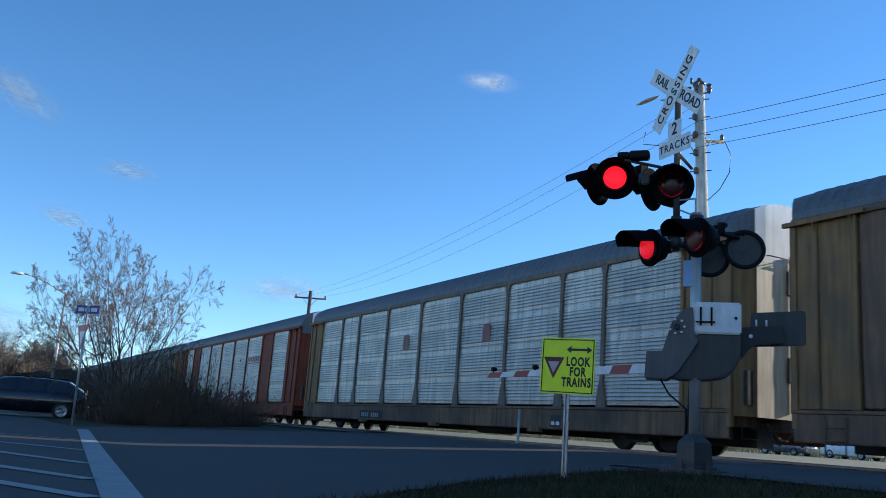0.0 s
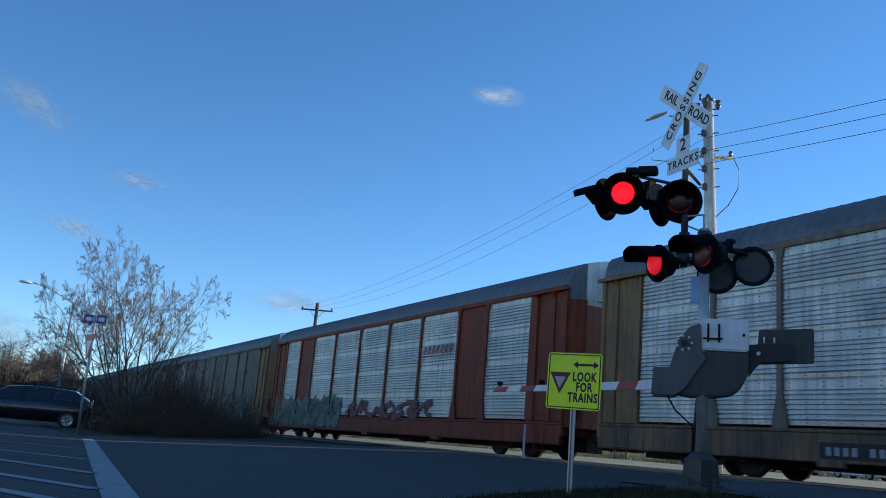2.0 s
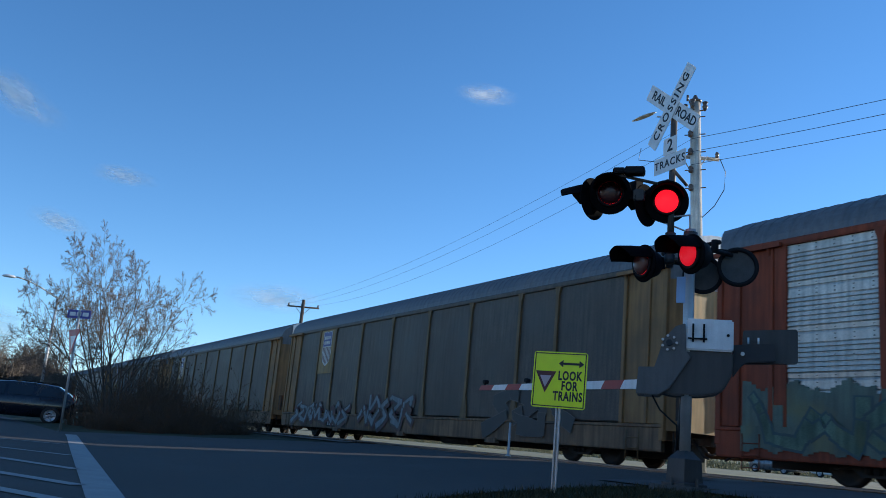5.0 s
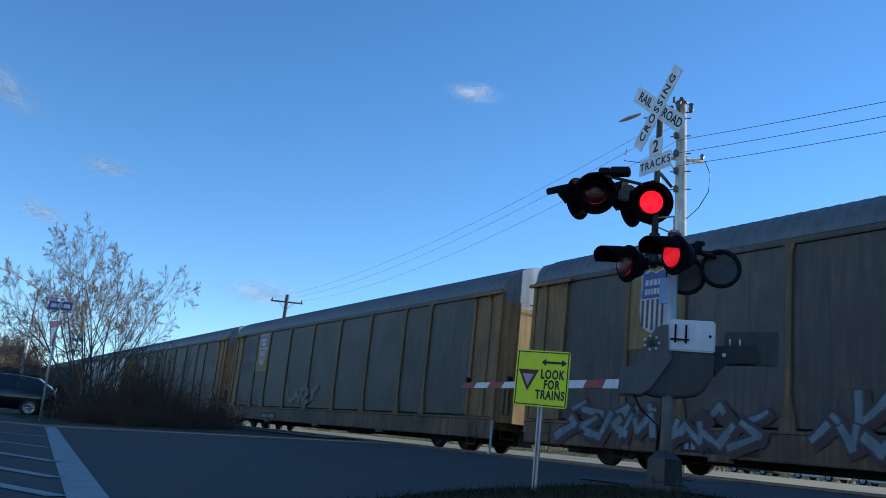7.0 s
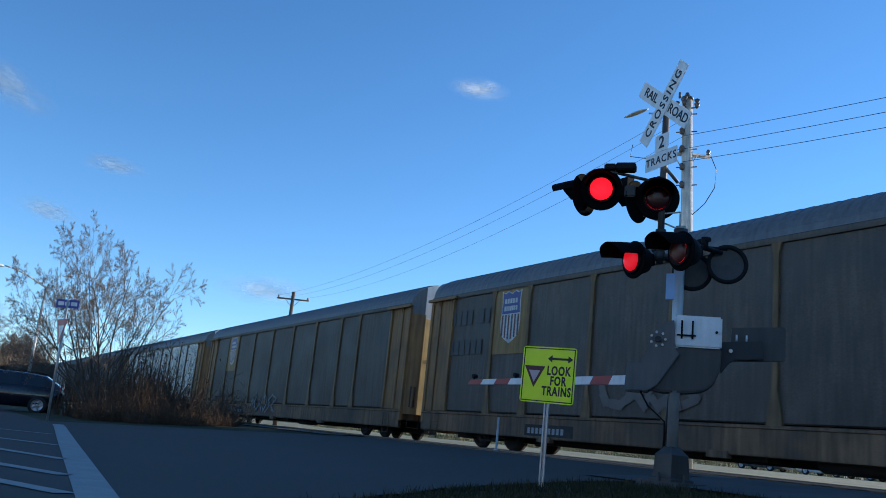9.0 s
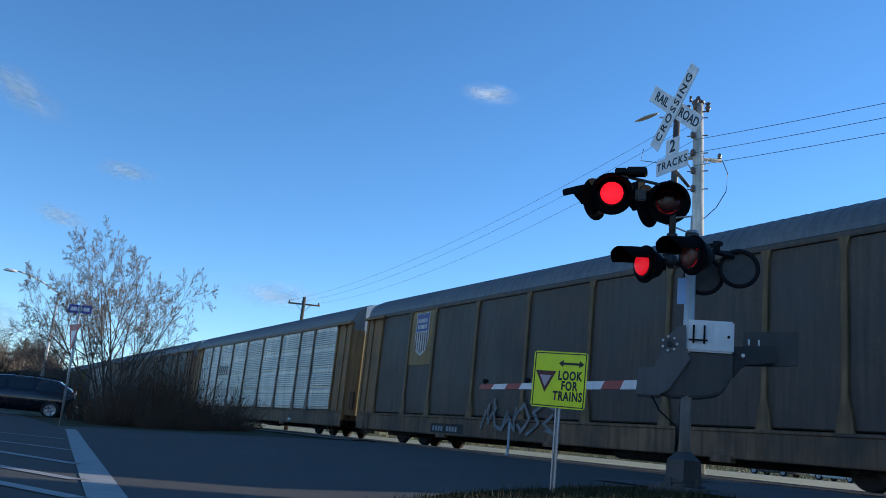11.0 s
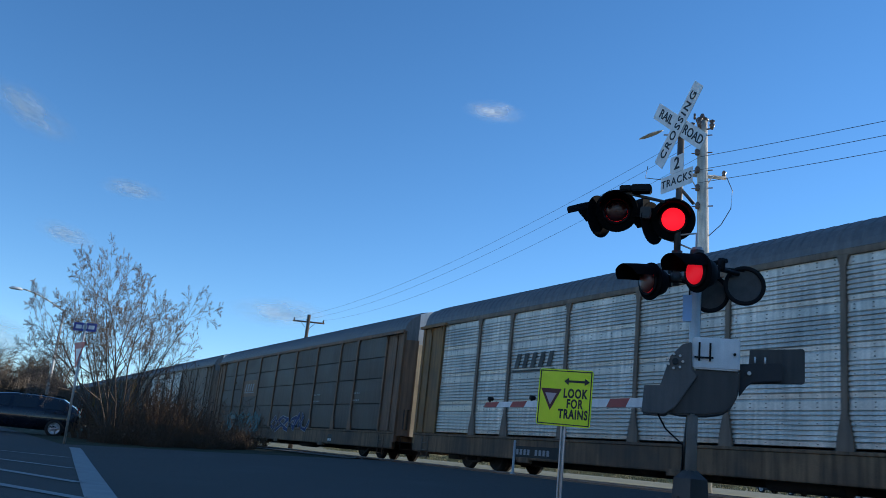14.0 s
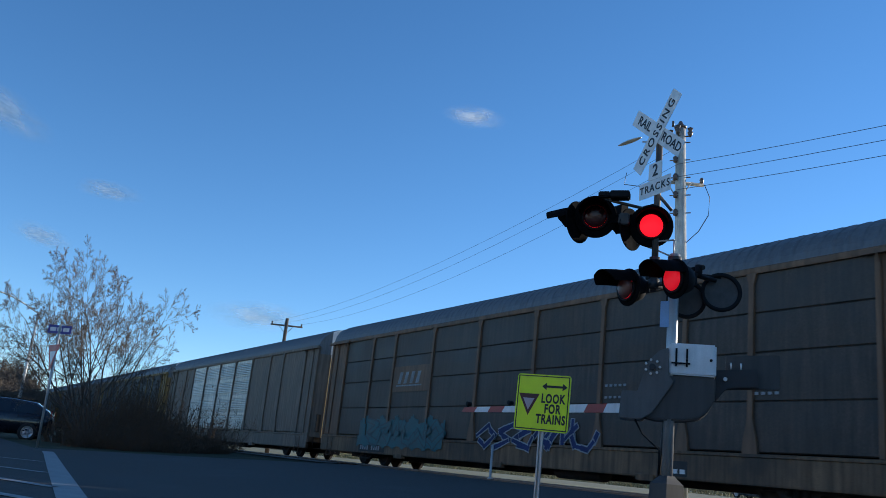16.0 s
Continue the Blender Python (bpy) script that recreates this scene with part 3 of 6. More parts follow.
# ---- more materials ----
M.update(
    black=mat("black_paint", (0.01, 0.01, 0.011), 0.75, spec=0.2, vary=0.2, scale=8, fine=80),
    ironblack=mat("dark_cast_iron", (0.032, 0.031, 0.032), 0.7, vary=0.2, scale=5),
    darkwood=mat("creosoted_pole_wood", (0.12, 0.09, 0.07), 0.85, vary=0.25, scale=2, streak=0.4),
    disc=mat("sooty_black_disc", (0.007, 0.007, 0.008), 0.95, spec=0.04, vary=0.2, scale=6),
    alu=mat("aluminium_pole", (0.52, 0.5, 0.47), 0.45, 0.5, vary=0.12, scale=5, streak=0.2),
    armplate=mat("grey_painted_steel", (0.11, 0.104, 0.098), 0.55, vary=0.15, scale=4, streak=0.3),
    casing=mat("grey_enamel_casing", (0.054, 0.049, 0.045), 0.55, vary=0.15, scale=4, streak=0.3),
    lid=mat("white_enamel_lid", (0.75, 0.75, 0.74), 0.45, vary=0.08, scale=5, streak=0.12),
    signwhite=mat("reflective_white_sheet", (0.76, 0.75, 0.73), 0.4, vary=0.08, scale=6, streak=0.15),
    signblack=mat("black_lettering", (0.01, 0.01, 0.01), 0.5, vary=0.1),
    signred=mat("sign_red", (0.42, 0.03, 0.03), 0.45, vary=0.1),
    armred=mat("gate_red_sheet", (0.36, 0.05, 0.04), 0.5, vary=0.12, scale=6),
    yellow=mat("fluorescent_yellow_green", (0.86, 0.97, 0.014), 0.4, vary=0.05, scale=4),
    maroon=mat("dark_red_border", (0.1, 0.02, 0.018), 0.5, vary=0.1),
    pink=mat("pale_pink_sheet", (0.55, 0.42, 0.42), 0.5, vary=0.08),
    blue=mat("street_name_blue", (0.05, 0.06, 0.3), 0.45, vary=0.1),
    tagblue=mat("pale_blue_tag", (0.25, 0.4, 0.62), 0.5, vary=0.1),
    concrete=mat("foundation_concrete", (0.09, 0.087, 0.083), 0.9, vary=0.2, scale=5, bump=0.4),
    wood=mat("weathered_pole_wood", (0.6, 0.54, 0.46), 0.85, vary=0.25, scale=2, streak=0.4, bump=0.4),
    wire=mat("wire", (0.06, 0.06, 0.07), 0.5, 0.5, vary=0.1),
    porcelain=mat("brown_insulator", (0.12, 0.08, 0.06), 0.25, vary=0.1),
    bark=mat("bark", (0.13, 0.095, 0.072), 0.9, vary=0.3, scale=6, bump=0.5, streak=0.2),
    twig=mat("twig", (0.16, 0.12, 0.092), 0.85, vary=0.25, scale=3),
    leaf=mat("withered_leaf", (0.2, 0.13, 0.088), 0.8, vary=0.35, scale=4),
    brush=mat("dead_brush", (0.115, 0.066, 0.037), 0.9, vary=0.35, scale=2),
    litbrush=mat("brown_far_brush", (0.1, 0.078, 0.058), 0.9, vary=0.35, scale=0.3),
    straw=mat("dry_straw", (0.3, 0.26, 0.13), 0.9, vary=0.35, scale=0.5),
    carblue=mat("dark_blue_car_paint", (0.006, 0.008, 0.018), 0.25, 0.2, vary=0.05, coat=0.8),
    carwhite=mat("white_car_paint", (0.82, 0.82, 0.8), 0.3, vary=0.05, coat=0.6),
    cargrey=mat("grey_car_paint", (0.12, 0.12, 0.13), 0.3, 0.3, vary=0.05, coat=0.6),
    carglass=mat("tinted_car_glass", (0.012, 0.014, 0.018), 0.08, vary=0.05, spec=0.8),
    tyre=mat("tyre_rubber", (0.02, 0.02, 0.02), 0.85, vary=0.2, bump=0.2),
    rim=mat("alloy_rim", (0.45, 0.45, 0.47), 0.35, 0.8, vary=0.1),
    lamp_red=mat("red_lamp_lens", (0.3, 0.02, 0.02), 0.25, vary=0.1, spec=0.6),
    lens_off=mat("unlit_red_lens", (0.05, 0.006, 0.008), 0.3, vary=0.1, spec=0.6),
    lens_amber=mat("unlit_amber_red_lens", (0.1, 0.02, 0.014), 0.35, vary=0.2, spec=0.6),
    lens_on=glow("lit_red_lens", (1.0, 0.008, 0.02), 1.6),
    lens_on_low=glow("lit_red_lens_seen_aslant", (0.9, 0.01, 0.025), 0.55),
)


def facing(p, f, up=(0, 0, 1)):
    """A pose at p whose +z looks along f and whose +y is up."""
    z = Vector(f).normalized()
    x = Vector(up).cross(z).normalized()
    y = z.cross(x)
    return Matrix(((x.x, y.x, z.x, p[0]), (x.y, y.y, z.y, p[1]), (x.z, y.z, z.z, p[2]), (0, 0, 0, 1)))


def plate(w, h, r=0.02, depth=0.004):
    """A sheet with rounded corners, centred, front at +z."""
    bm, pts = bmesh.new(), []
    for cx, cy, a in ((w / 2 - r, h / 2 - r, 0), (-w / 2 + r, h / 2 - r, 90), (-w / 2 + r, -h / 2 + r, 180), (w / 2 - r, -h / 2 + r, 270)):
        pts += [(cx + r * math.cos(radians(a + k * 30)), cy + r * math.sin(radians(a + k * 30))) for k in range(4)]
    prism(bm, pts, pose(0, 0, -depth), depth)
    return bm


def frame_ring(w, h, t, depth=0.003):
    bm = bmesh.new()
    for x0, x1, y0, y1 in ((-w / 2, w / 2, h / 2 - t, h / 2), (-w / 2, w / 2, -h / 2, -h / 2 + t), (-w / 2, -w / 2 + t, -h / 2 + t, h / 2 - t), (w / 2 - t, w / 2, -h / 2 + t, h / 2 - t)):
        box(bm, x0, x1, y0, y1, 0, depth)
    return bm


# ---- road markings, track, crossing ----
def strip(name, label, pts, width, material, lift=0.006):
    """A painted band along a line of (x, y) points, lying on the road."""
    bm = bmesh.new()
    for (xa, ya), (xb, yb) in zip(pts, pts[1:]):
        d = Vector((xb - xa, yb - ya)).normalized()
        n = Vector((-d.y, d.x)) * width / 2
        box_pts = [(xa + n.x, ya + n.y), (xa - n.x, ya - n.y), (xb - n.x, yb - n.y), (xb + n.x, yb + n.y)]
        k = max(1, round((Vector((xb, yb)) - Vector((xa, ya))).length / 0.5))
        for i in range(k):
            q = []
            for f, s in ((i / k, 0), (i / k, 1), ((i + 1) / k, 1), ((i + 1) / k, 0)):
                a, b = (box_pts[0], box_pts[3]) if s == 0 else (box_pts[1], box_pts[2])
                x, y = a[0] + (b[0] - a[0]) * f, a[1] + (b[1] - a[1]) * f
                q.append(bm.verts.new((x, y, ground_z(x, y) + lift)))
            bm.faces.new(q)
    return tagged(part(name, bm, material), label, "road marking", kind="structure")


strip("edge_line", "wide worn white painted line on the asphalt", [(-21.5, 2.6), (-19.6, 2.42), (-13.0, 1.72), (-5.9, 0.98), (-3.0, 0.68)], 0.24, M["paint"])
for (xa, ya), (xb, yb) in (((-15.6, 0.5), (-14.9, 1.75)), ((-12.9, 0.1), (-11.3, 1.4)), ((-10.6, 0.1), (-8.6, 1.15)), ((-8.6, -0.1), (-6.75, 0.93)), ((-7.2, -0.2), (-5.4, 0.76)), ((-6.0, -0.3), (-4.4, 0.62))):
    strip("hatch_line", "worn white painted hatching on the asphalt", [(xa, ya), (xb, yb)], 0.16, M["paint"])

gravel_x = steps(-140, 60, 2.0)
sheet("track_bed", M["gravel"], gravel_x, steps(10.2, 19.8, 0.4), 0.012, "grey brown gravel bed of the two tracks", "track bed",
      lambda x, y: not (-24 < x < -9.5))
sheet("shoulder", M["pavement"], steps(-9.4, 40, 0.6), steps(VERGE_Y, 11.3, 0.35), 0.016, "paved strip beside the tracks", "pavement")
for name, y in (("track_near", 12.26), ("track_far", 16.435)):
    track = thing(name, "pair of steel rails on wooden sleepers", "railway track", kind="structure")
    for off in (-0.7525, 0.7525):
        bm = bmesh.new()
        extrude_profile(bm, [(y + off + a, RAIL_Z + b) for a, b in ((-0.07, -0.15), (0.07, -0.15), (0.015, -0.12), (0.015, -0.04), (0.036, -0.03), (0.036, -0.004), (0.02, 0), (-0.02, 0), (-0.036, -0.004), (-0.036, -0.03), (-0.015, -0.04), (-0.015, -0.12))], -400, 60, 1, True)
        part("rail", bm, M["rail"], track)
    bm = bmesh.new()
    for i in range(400):
        x = -180 + i * 0.55
        if not -24 < x < -9.5 and x < 40:
            box(bm, x, x + 0.22, y - 1.3, y + 1.3, RAIL_Z - 0.2, RAIL_Z - 0.02)
    tagged(part("sleepers", bm, M["brush"], track), kind="stuff")


# ---- crossing signal ----
SX, SY = -7.97, 8.01
LAMPS = []          # (lamp, whether it belongs to the side lit first)


def head_meshes(r):
    back, visor, housing, rim = (bmesh.new() for _ in range(4))
    lathe(back, [(0.0, 0.0), (r - 0.02, 0.0), (r, -0.012), (r, -0.022), (r - 0.03, -0.012), (0.0, -0.012)], seg=32)
    rv, depth = 0.225, 0.42
    n = 22
    outer = []
    for k in range(n + 1):
        a = radians(12 + 156 * k / n)
        up = math.sin(a)
        ln = depth * (0.5 + 0.5 * max(0, min(1, (up + 0.75) / 1.5)))
        row = []
        for rr in (rv, rv - 0.006):
            for z in (0.0, ln * 0.5, ln):
                row.append((rr * math.cos(a), rr * up - 0.05 * z * z / depth, z))
        outer.append(row)
    vs = [[visor.verts.new(p) for p in row] for row in outer]
    for a, b in zip(vs, vs[1:]):
        for i, j in ((0, 1), (1, 2), (2, 5), (5, 4), (4, 3), (3, 0)):
            f = visor.faces.new((a[i], b[i], b[j], a[j]))
            f.smooth = True
    lathe(housing, [(0.2, -0.02), (0.2, -0.1), (0.16, -0.2), (0.1, -0.24), (0.0, -0.25)], seg=20)
    box(housing, -0.05, 0.05, -0.06, 0.06, -0.32, -0.24)
    lathe(rim, [(0.155, 0.0), (0.185, 0.0), (0.185, 0.03), (0.155, 0.03), (0.155, 0.0)], seg=28)
    return [mesh_of(n, b) for n, b in zip(("signal_head", "visor", "housing", "rim"), (back, visor, housing, rim))]


def lens_mesh(front):
    """A shallow lens that fills the front half of the lamp drum; the other half is its unlit back."""
    bm = bmesh.new()
    s = 1 if front else -1
    lathe(bm, [(0.152, 0.004 * s), (0.145, 0.018 * s), (0.11, 0.035 * s), (0.06, 0.045 * s), (0.001, 0.048 * s)], seg=24)
    return mesh_of("lens", bm)


HEADS = {r: head_meshes(r) for r in (0.25, 0.29)}
LENS = (lens_mesh(True), lens_mesh(False))


def signal_head(parent, p, f, r, first, off_m, on_m, deep=True):
    back, visor, housing, rim = HEADS[r]
    head = part("signal_head", back, M["disc"], parent, "round black signal head with a red lens", facing(p, f))
    part("visor", visor, M["disc"], head)
    if deep:
        part("housing", housing, M["black"], head)
    part("rim", rim, M["black"], head)
    if off_m:
        lamp = part("lamp_drum", LENS[0], on_m, head, "red flashing lamp lens", pose(0, 0, 0.03))
        # the dark half of the same drum, joined to it
        me = LENS[0].copy()
        b2 = bmesh.new()
        b2.from_mesh(LENS[0])
        for fc in b2.faces:
            fc.material_index = 0
        n0 = len(b2.faces)
        b2.from_mesh(LENS[1])
        b2.faces.ensure_lookup_table()
        for fc in b2.faces[n0:]:
            fc.material_index = 1
        b2.to_mesh(me)
        b2.free()
        me.materials.append(None)
        lamp.data = me
        for slot, mm in zip(lamp.material_slots, (on_m, off_m)):
            slot.link = "OBJECT"
            slot.material = mm
        LAMPS.append((lamp, first))
    return head


signal = thing("crossing_signal", "grey metal level crossing signal with flashing lights and lowered gate", "crossing signal")
bm = bmesh.new()
prism(bm, [(-0.3, -0.3), (0.3, -0.3), (0.3, 0.3), (-0.3, 0.3)], pose(SX, SY, 0.0, 0, 0, 10), 0.3)
part("foundation", bm, M["concrete"], signal, "dark concrete foundation block")
bm = bmesh.new()
lathe(bm, [(0.0, 0.3), (0.27, 0.3), (0.27, 0.33), (0.22, 0.35), (0.2, 0.62), (0.13, 0.68), (0.09, 0.72), (0.0, 0.72)], pose(SX, SY, 0, 0, 0, 45), 4)
for a in range(4):
    tube(bm, (SX + 0.21 * math.cos(a * 1.571), SY + 0.21 * math.sin(a * 1.571), 0.3), (SX + 0.21 * math.cos(a * 1.571), SY + 0.21 * math.sin(a * 1.571), 0.4), 0.02, seg=6)
for f in bm.faces:
    f.smooth = False
part("base_casting", bm, M["casing"], signal)
bm = bmesh.new()
tube(bm, (SX, SY, 0.66), (SX, SY, 3.55), 0.068, seg=18)
part("mast", bm, M["alu"], signal, "bare aluminium mast")
PX, PY = -8.18, 7.86                       # upper post, set off on a bracket
bm = bmesh.new()
tube(bm, (PX, PY, 3.05), (PX, PY, 5.35), 0.045, seg=14)
lathe(bm, [(0.06, 5.33), (0.06, 5.37), (0.03, 5.41), (0.0, 5.42)], pose(PX, PY, 0), 12)
part("upper_post", bm, M["casing"], signal)
for z in (3.15, 3.45):
    bm = bmesh.new()
    tube(bm, (SX, SY, z), (PX, PY, z), 0.03, seg=8)
    tube(bm, (SX, SY, z - 0.06), (SX, SY, z + 0.06), 0.09, seg=14)
    tube(bm, (PX, PY, z - 0.06), (PX, PY, z + 0.06), 0.07, seg=14)
    part("bracket", bm, M["casing"], signal)
for k, (a_, b_) in enumerate((((0.0, 0.0, 3.62), (0.22, 0.12, 3.5)), ((0.0, 0.0, 3.62), (-0.22, -0.12, 3.72)), ((-0.22, -0.12, 3.72), (0.22, 0.12, 3.74)), ((0.22, 0.12, 3.5), (0.22, 0.12, 3.74)))):
    bm = bmesh.new()
    tube(bm, (PX + a_[0], PY + a_[1], a_[2]), (PX + b_[0], PY + b_[1], b_[2]), 0.012, seg=6)
    part("brace", bm, M["alu"], signal)
# lower cross arm along the track, two heads to each side
bm = bmesh.new()
tube(bm, (SX - 0.5, SY, 3.3), (SX + 0.5, SY, 3.3), 0.03, seg=10)
for x in (-0.42, 0.42):
    tube(bm, (SX + x, SY - 0.3, 3.2), (SX + x, SY + 0.3, 3.2), 0.03, seg=10)
    tube(bm, (SX + x, SY, 3.18), (SX + x, SY, 3.34), 0.045, seg=10)
tube(bm, (SX, SY, 3.2), (SX, SY, 3.42), 0.1, seg=14)
part("cross_arm", bm, M["black"], signal)
for x, first in ((-0.42, True), (0.42, False)):
    signal_head(signal, (SX + x, SY - 0.42, 3.08), (-0.1, -1, -0.1), 0.25, first, M["lens_amber"], M["lens_on_low"])
for p in ((-7.55, 8.42, 3.06), (-7.93, 8.2, 2.97)):
    back = part("rear_disc", HEADS[0.25][0], M["casing"], signal, "flat grey back of a signal disc", facing(p, (-0.74, 0.67, 0)))
    bm = bmesh.new()
    lathe(bm, [(0.205, -0.012), (0.256, -0.012), (0.256, -0.04), (0.205, -0.04), (0.205, -0.012)], seg=32)
    part("rim", bm, M["black"], back)
    bm = bmesh.new()
    tube(bm, (p[0], p[1], p[2] + 0.2), (SX, SY, 3.3), 0.025, seg=8)
    part("stay", bm, M["black"], signal)
# upper cross arm towards the side road
A0, A1 = Vector((-8.82, 7.42, 4.1)), Vector((-8.2, 7.9, 4.1))
bm = bmesh.new()
tube(bm, A0, A1 + (A1 - A0) * 0.1, 0.03, seg=10)
for p in (A0.lerp(A1, 0.1), A0.lerp(A1, 0.92)):
    tube(bm, p, p + Vector((0, 0, 0.16)), 0.045, seg=10)
    tube(bm, p + Vector((0, 0, 0.12)), p + Vector((0.07, -0.08, 0.02)), 0.03, seg=8)
box(bm, -8.66, -8.5, 7.52, 7.64, 4.1, 4.24)
tube(bm, (PX, PY, 3.98), (PX, PY, 4.2), 0.08, seg=12)
part("cross_arm", bm, M["black"], signal)
for p, first in (((-8.69, 7.23, 4.03), True), ((-8.19, 7.78, 3.93), False)):
    signal_head(signal, p, (0.74, -0.66, -0.16), 0.29, first, M["lens_off"], M["lens_on"])
for p, first in (((-8.91, 7.1, 3.96), True), ((-8.46, 7.65, 3.9), False)):
    signal_head(signal, p, (-0.95, -0.29, 0), 0.29, first, None, None, False)
for q, half, mm in (((-8.38, 7.38, 4.3), (0.13, 0.09, 0.05), "black"), ((-8.37, 7.46, 3.98), (0.07, 0.06, 0.08), "casing"), ((-8.6, 7.3, 4.33), (0.08, 0.08, 0.04), "black")):
    bm = bmesh.new()
    box(bm, -half[0], half[0], -half[1], half[1], -half[2], half[2])
    bmesh.ops.bevel(bm, geom=list(bm.edges), offset=0.015, segments=2, affect="EDGES")
    part("junction_box", bm, M[mm], signal, m=pose(*q, 0, 0, 42))
for a_, b_ in (((-8.6, 7.3, 4.28), (-8.24, 7.66, 4.16)), ((PX, PY, 4.4), (-8.0, 7.95, 4.15))):
    bm = bmesh.new()
    tube(bm, a_, b_, 0.022, seg=8)
    part("brace", bm, M["casing"], signal)
# crossbuck and track plates
XF = (-0.1, -1, 0)
for k, (words, tilt, long) in enumerate((((("RAIL", -0.36), ("ROAD", 0.38)), -38, 1.3), ((("CROSSING", 0.0),), 49, 1.24))):
    m = facing((PX + 0.01, PY - 0.06 - 0.012 * k, 5.27), XF) @ pose(0, 0, 0, 0, 0, tilt)
    blade = part("crossbuck_blade", plate(long, 0.23, 0.015, 0.006), M["signwhite"], signal, "white reflective blade with black letters", m)
    for word, x in words:
        letters("lettering", word, 0.175, M["signblack"], blade, pose(x, 0, 0.002), spread=1.28 if len(word) > 4 else 1.0, bold=0.003)
m = facing((PX, PY - 0.06, 4.72), XF)
two = part("number_plate", plate(0.28, 0.24, 0.02), M["signwhite"], signal, "white plate with the number two", m)
letters("lettering", "2", 0.24, M["signblack"], two, pose(0, 0, 0.002))
m = facing((PX, PY - 0.06, 4.48), XF)
plaque = part("tracks_plate", plate(0.66, 0.23, 0.02), M["signwhite"], signal, "white plate with black lettering", m)
letters("lettering", "TRACKS", 0.15, M["signblack"], plaque, pose(0, 0, 0.002), spread=1.2, bold=0.002)
bm = bmesh.new()
box(bm, -0.09, 0.09, -0.17, 0.17, -0.03, 0.0)
part("tag", bm, M["tagblue"], signal, "small pale blue tag on the mast", facing((SX - 0.02, SY - 0.08, 2.74), (0.5, -0.85, 0)))

# gate mechanism: housing, arm supports, counterweights, arm
bm = bmesh.new()
box(bm, -0.285, 0.285, -0.2, 0.2, -0.2, 0.2)
bmesh.ops.bevel(bm, geom=list(bm.edges), offset=0.02, segments=2, affect="EDGES")
housing = part("gate_housing", bm, M["lid"], signal, "white enamelled gate motor housing", pose(-7.84, 8.25, 2.16, 0, 0, 45))
for x in (-0.2, -0.07):
    bm = bmesh.new()
    box(bm, x - 0.012, x + 0.012, -0.225, -0.202, -0.1, 0.13)
    part("hinge", bm, M["black"], housing)
bm = bmesh.new()
box(bm, -0.26, -0.03, -0.24, -0.226, -0.07, -0.05)
part("latch", bm, M["black"], housing)
bm = bmesh.new()
tube(bm, (0.22, -0.23, 0.0), (0.22, -0.195, 0.0), 0.018, seg=8)
part("lock", bm, M["black"], housing)
GEAR = facing((-7.84, 8.25, 2.16), (0.707, -0.707, 0))      # the gate gear's own plane, centred on the lid


def gear_plate(name, pts, back, depth, material, label="", bevel=0.0):
    bm = bmesh.new()
    prism(bm, pts, GEAR @ pose(0, 0, back), depth)
    if bevel:
        bmesh.ops.recalc_face_normals(bm, faces=bm.faces)
        bmesh.ops.bevel(bm, geom=list(bm.edges), offset=bevel, segments=2, affect="EDGES")
    return part(name, bm, material, signal, label)


gear_plate("lower_casing", [(-0.3, -0.2), (-0.62, -0.74), (-0.44, -0.78), (-0.12, -0.77), (0.09, -0.73), (0.19, -0.65), (0.26, -0.52), (0.285, -0.42), (0.285, -0.2)], -0.2, 0.36, M["casing"], "dark grey rounded lower gear casing", 0.02)
gear_plate("arm_support", [(-0.295, 0.13), (-0.41, 0.09), (-0.55, -0.07), (-0.66, -0.44), (-0.855, -0.45), (-0.875, -0.79), (-0.6, -0.79), (-0.47, -0.7), (-0.22, -0.3), (-0.28, -0.22)], 0.17, 0.05, M["armplate"], "grey steel arm bracket", 0.008)
gear_plate("arm_support", [(-0.295, 0.13), (-0.41, 0.09), (-0.55, -0.07), (-0.66, -0.44), (-0.855, -0.45), (-0.875, -0.79), (-0.6, -0.79), (-0.3, -0.5)], -0.22, 0.05, M["armplate"], "", 0.008)
gear_plate("counterweight_arm", [(0.285, -0.09), (0.78, -0.045), (0.8, -0.27), (0.44, -0.31), (0.38, -0.36), (0.285, -0.5)], -0.02, 0.07, M["ironblack"], "dark steel counterweight arm", 0.01)
gear_plate("counterweight", [(0.415, 0.12), (1.045, 0.165), (1.06, 0.14), (1.06, -0.25), (1.04, -0.27), (0.39, -0.31)], -0.14, 0.06, M["casing"], "flat grey steel counterweight plate", 0.008)
for x in (0.47, 0.59):
    bm = bmesh.new()
    tube(bm, GEAR @ Vector((x, -0.06, 0.0)), GEAR @ Vector((x, 0.02, 0.0)), 0.012, seg=8)
    part("bolt", bm, M["lid"], signal)
bm = bmesh.new()
tube(bm, GEAR @ Vector((0.4, -0.2, 0.04)), GEAR @ Vector((0.4, -0.2, 0.09)), 0.025, seg=8)
part("bolt", bm, M["alu"], signal)
bm = bmesh.new()
tube(bm, GEAR @ Vector((-0.485, -0.13, 0.2)), GEAR @ Vector((-0.485, -0.13, 0.26)), 0.04, seg=10)
part("hub", bm, M["ironblack"], signal)
for k in range(7):
    q = GEAR @ Vector((-0.485 + 0.09 * math.cos(k * 0.898), -0.13 + 0.09 * math.sin(k * 0.898), 0.21))
    bm = bmesh.new()
    tube(bm, q, q + Vector((0.035, -0.035, 0)), 0.017, seg=6)
    part("bolt", bm, M["alu"], signal)
bm = bmesh.new()
tube(bm, GEAR @ Vector((-0.31, -0.72, 0.0)), (SX - 0.14, SY - 0.02, 0.62), 0.022, seg=8)
part("conduit", bm, M["casing"], signal)
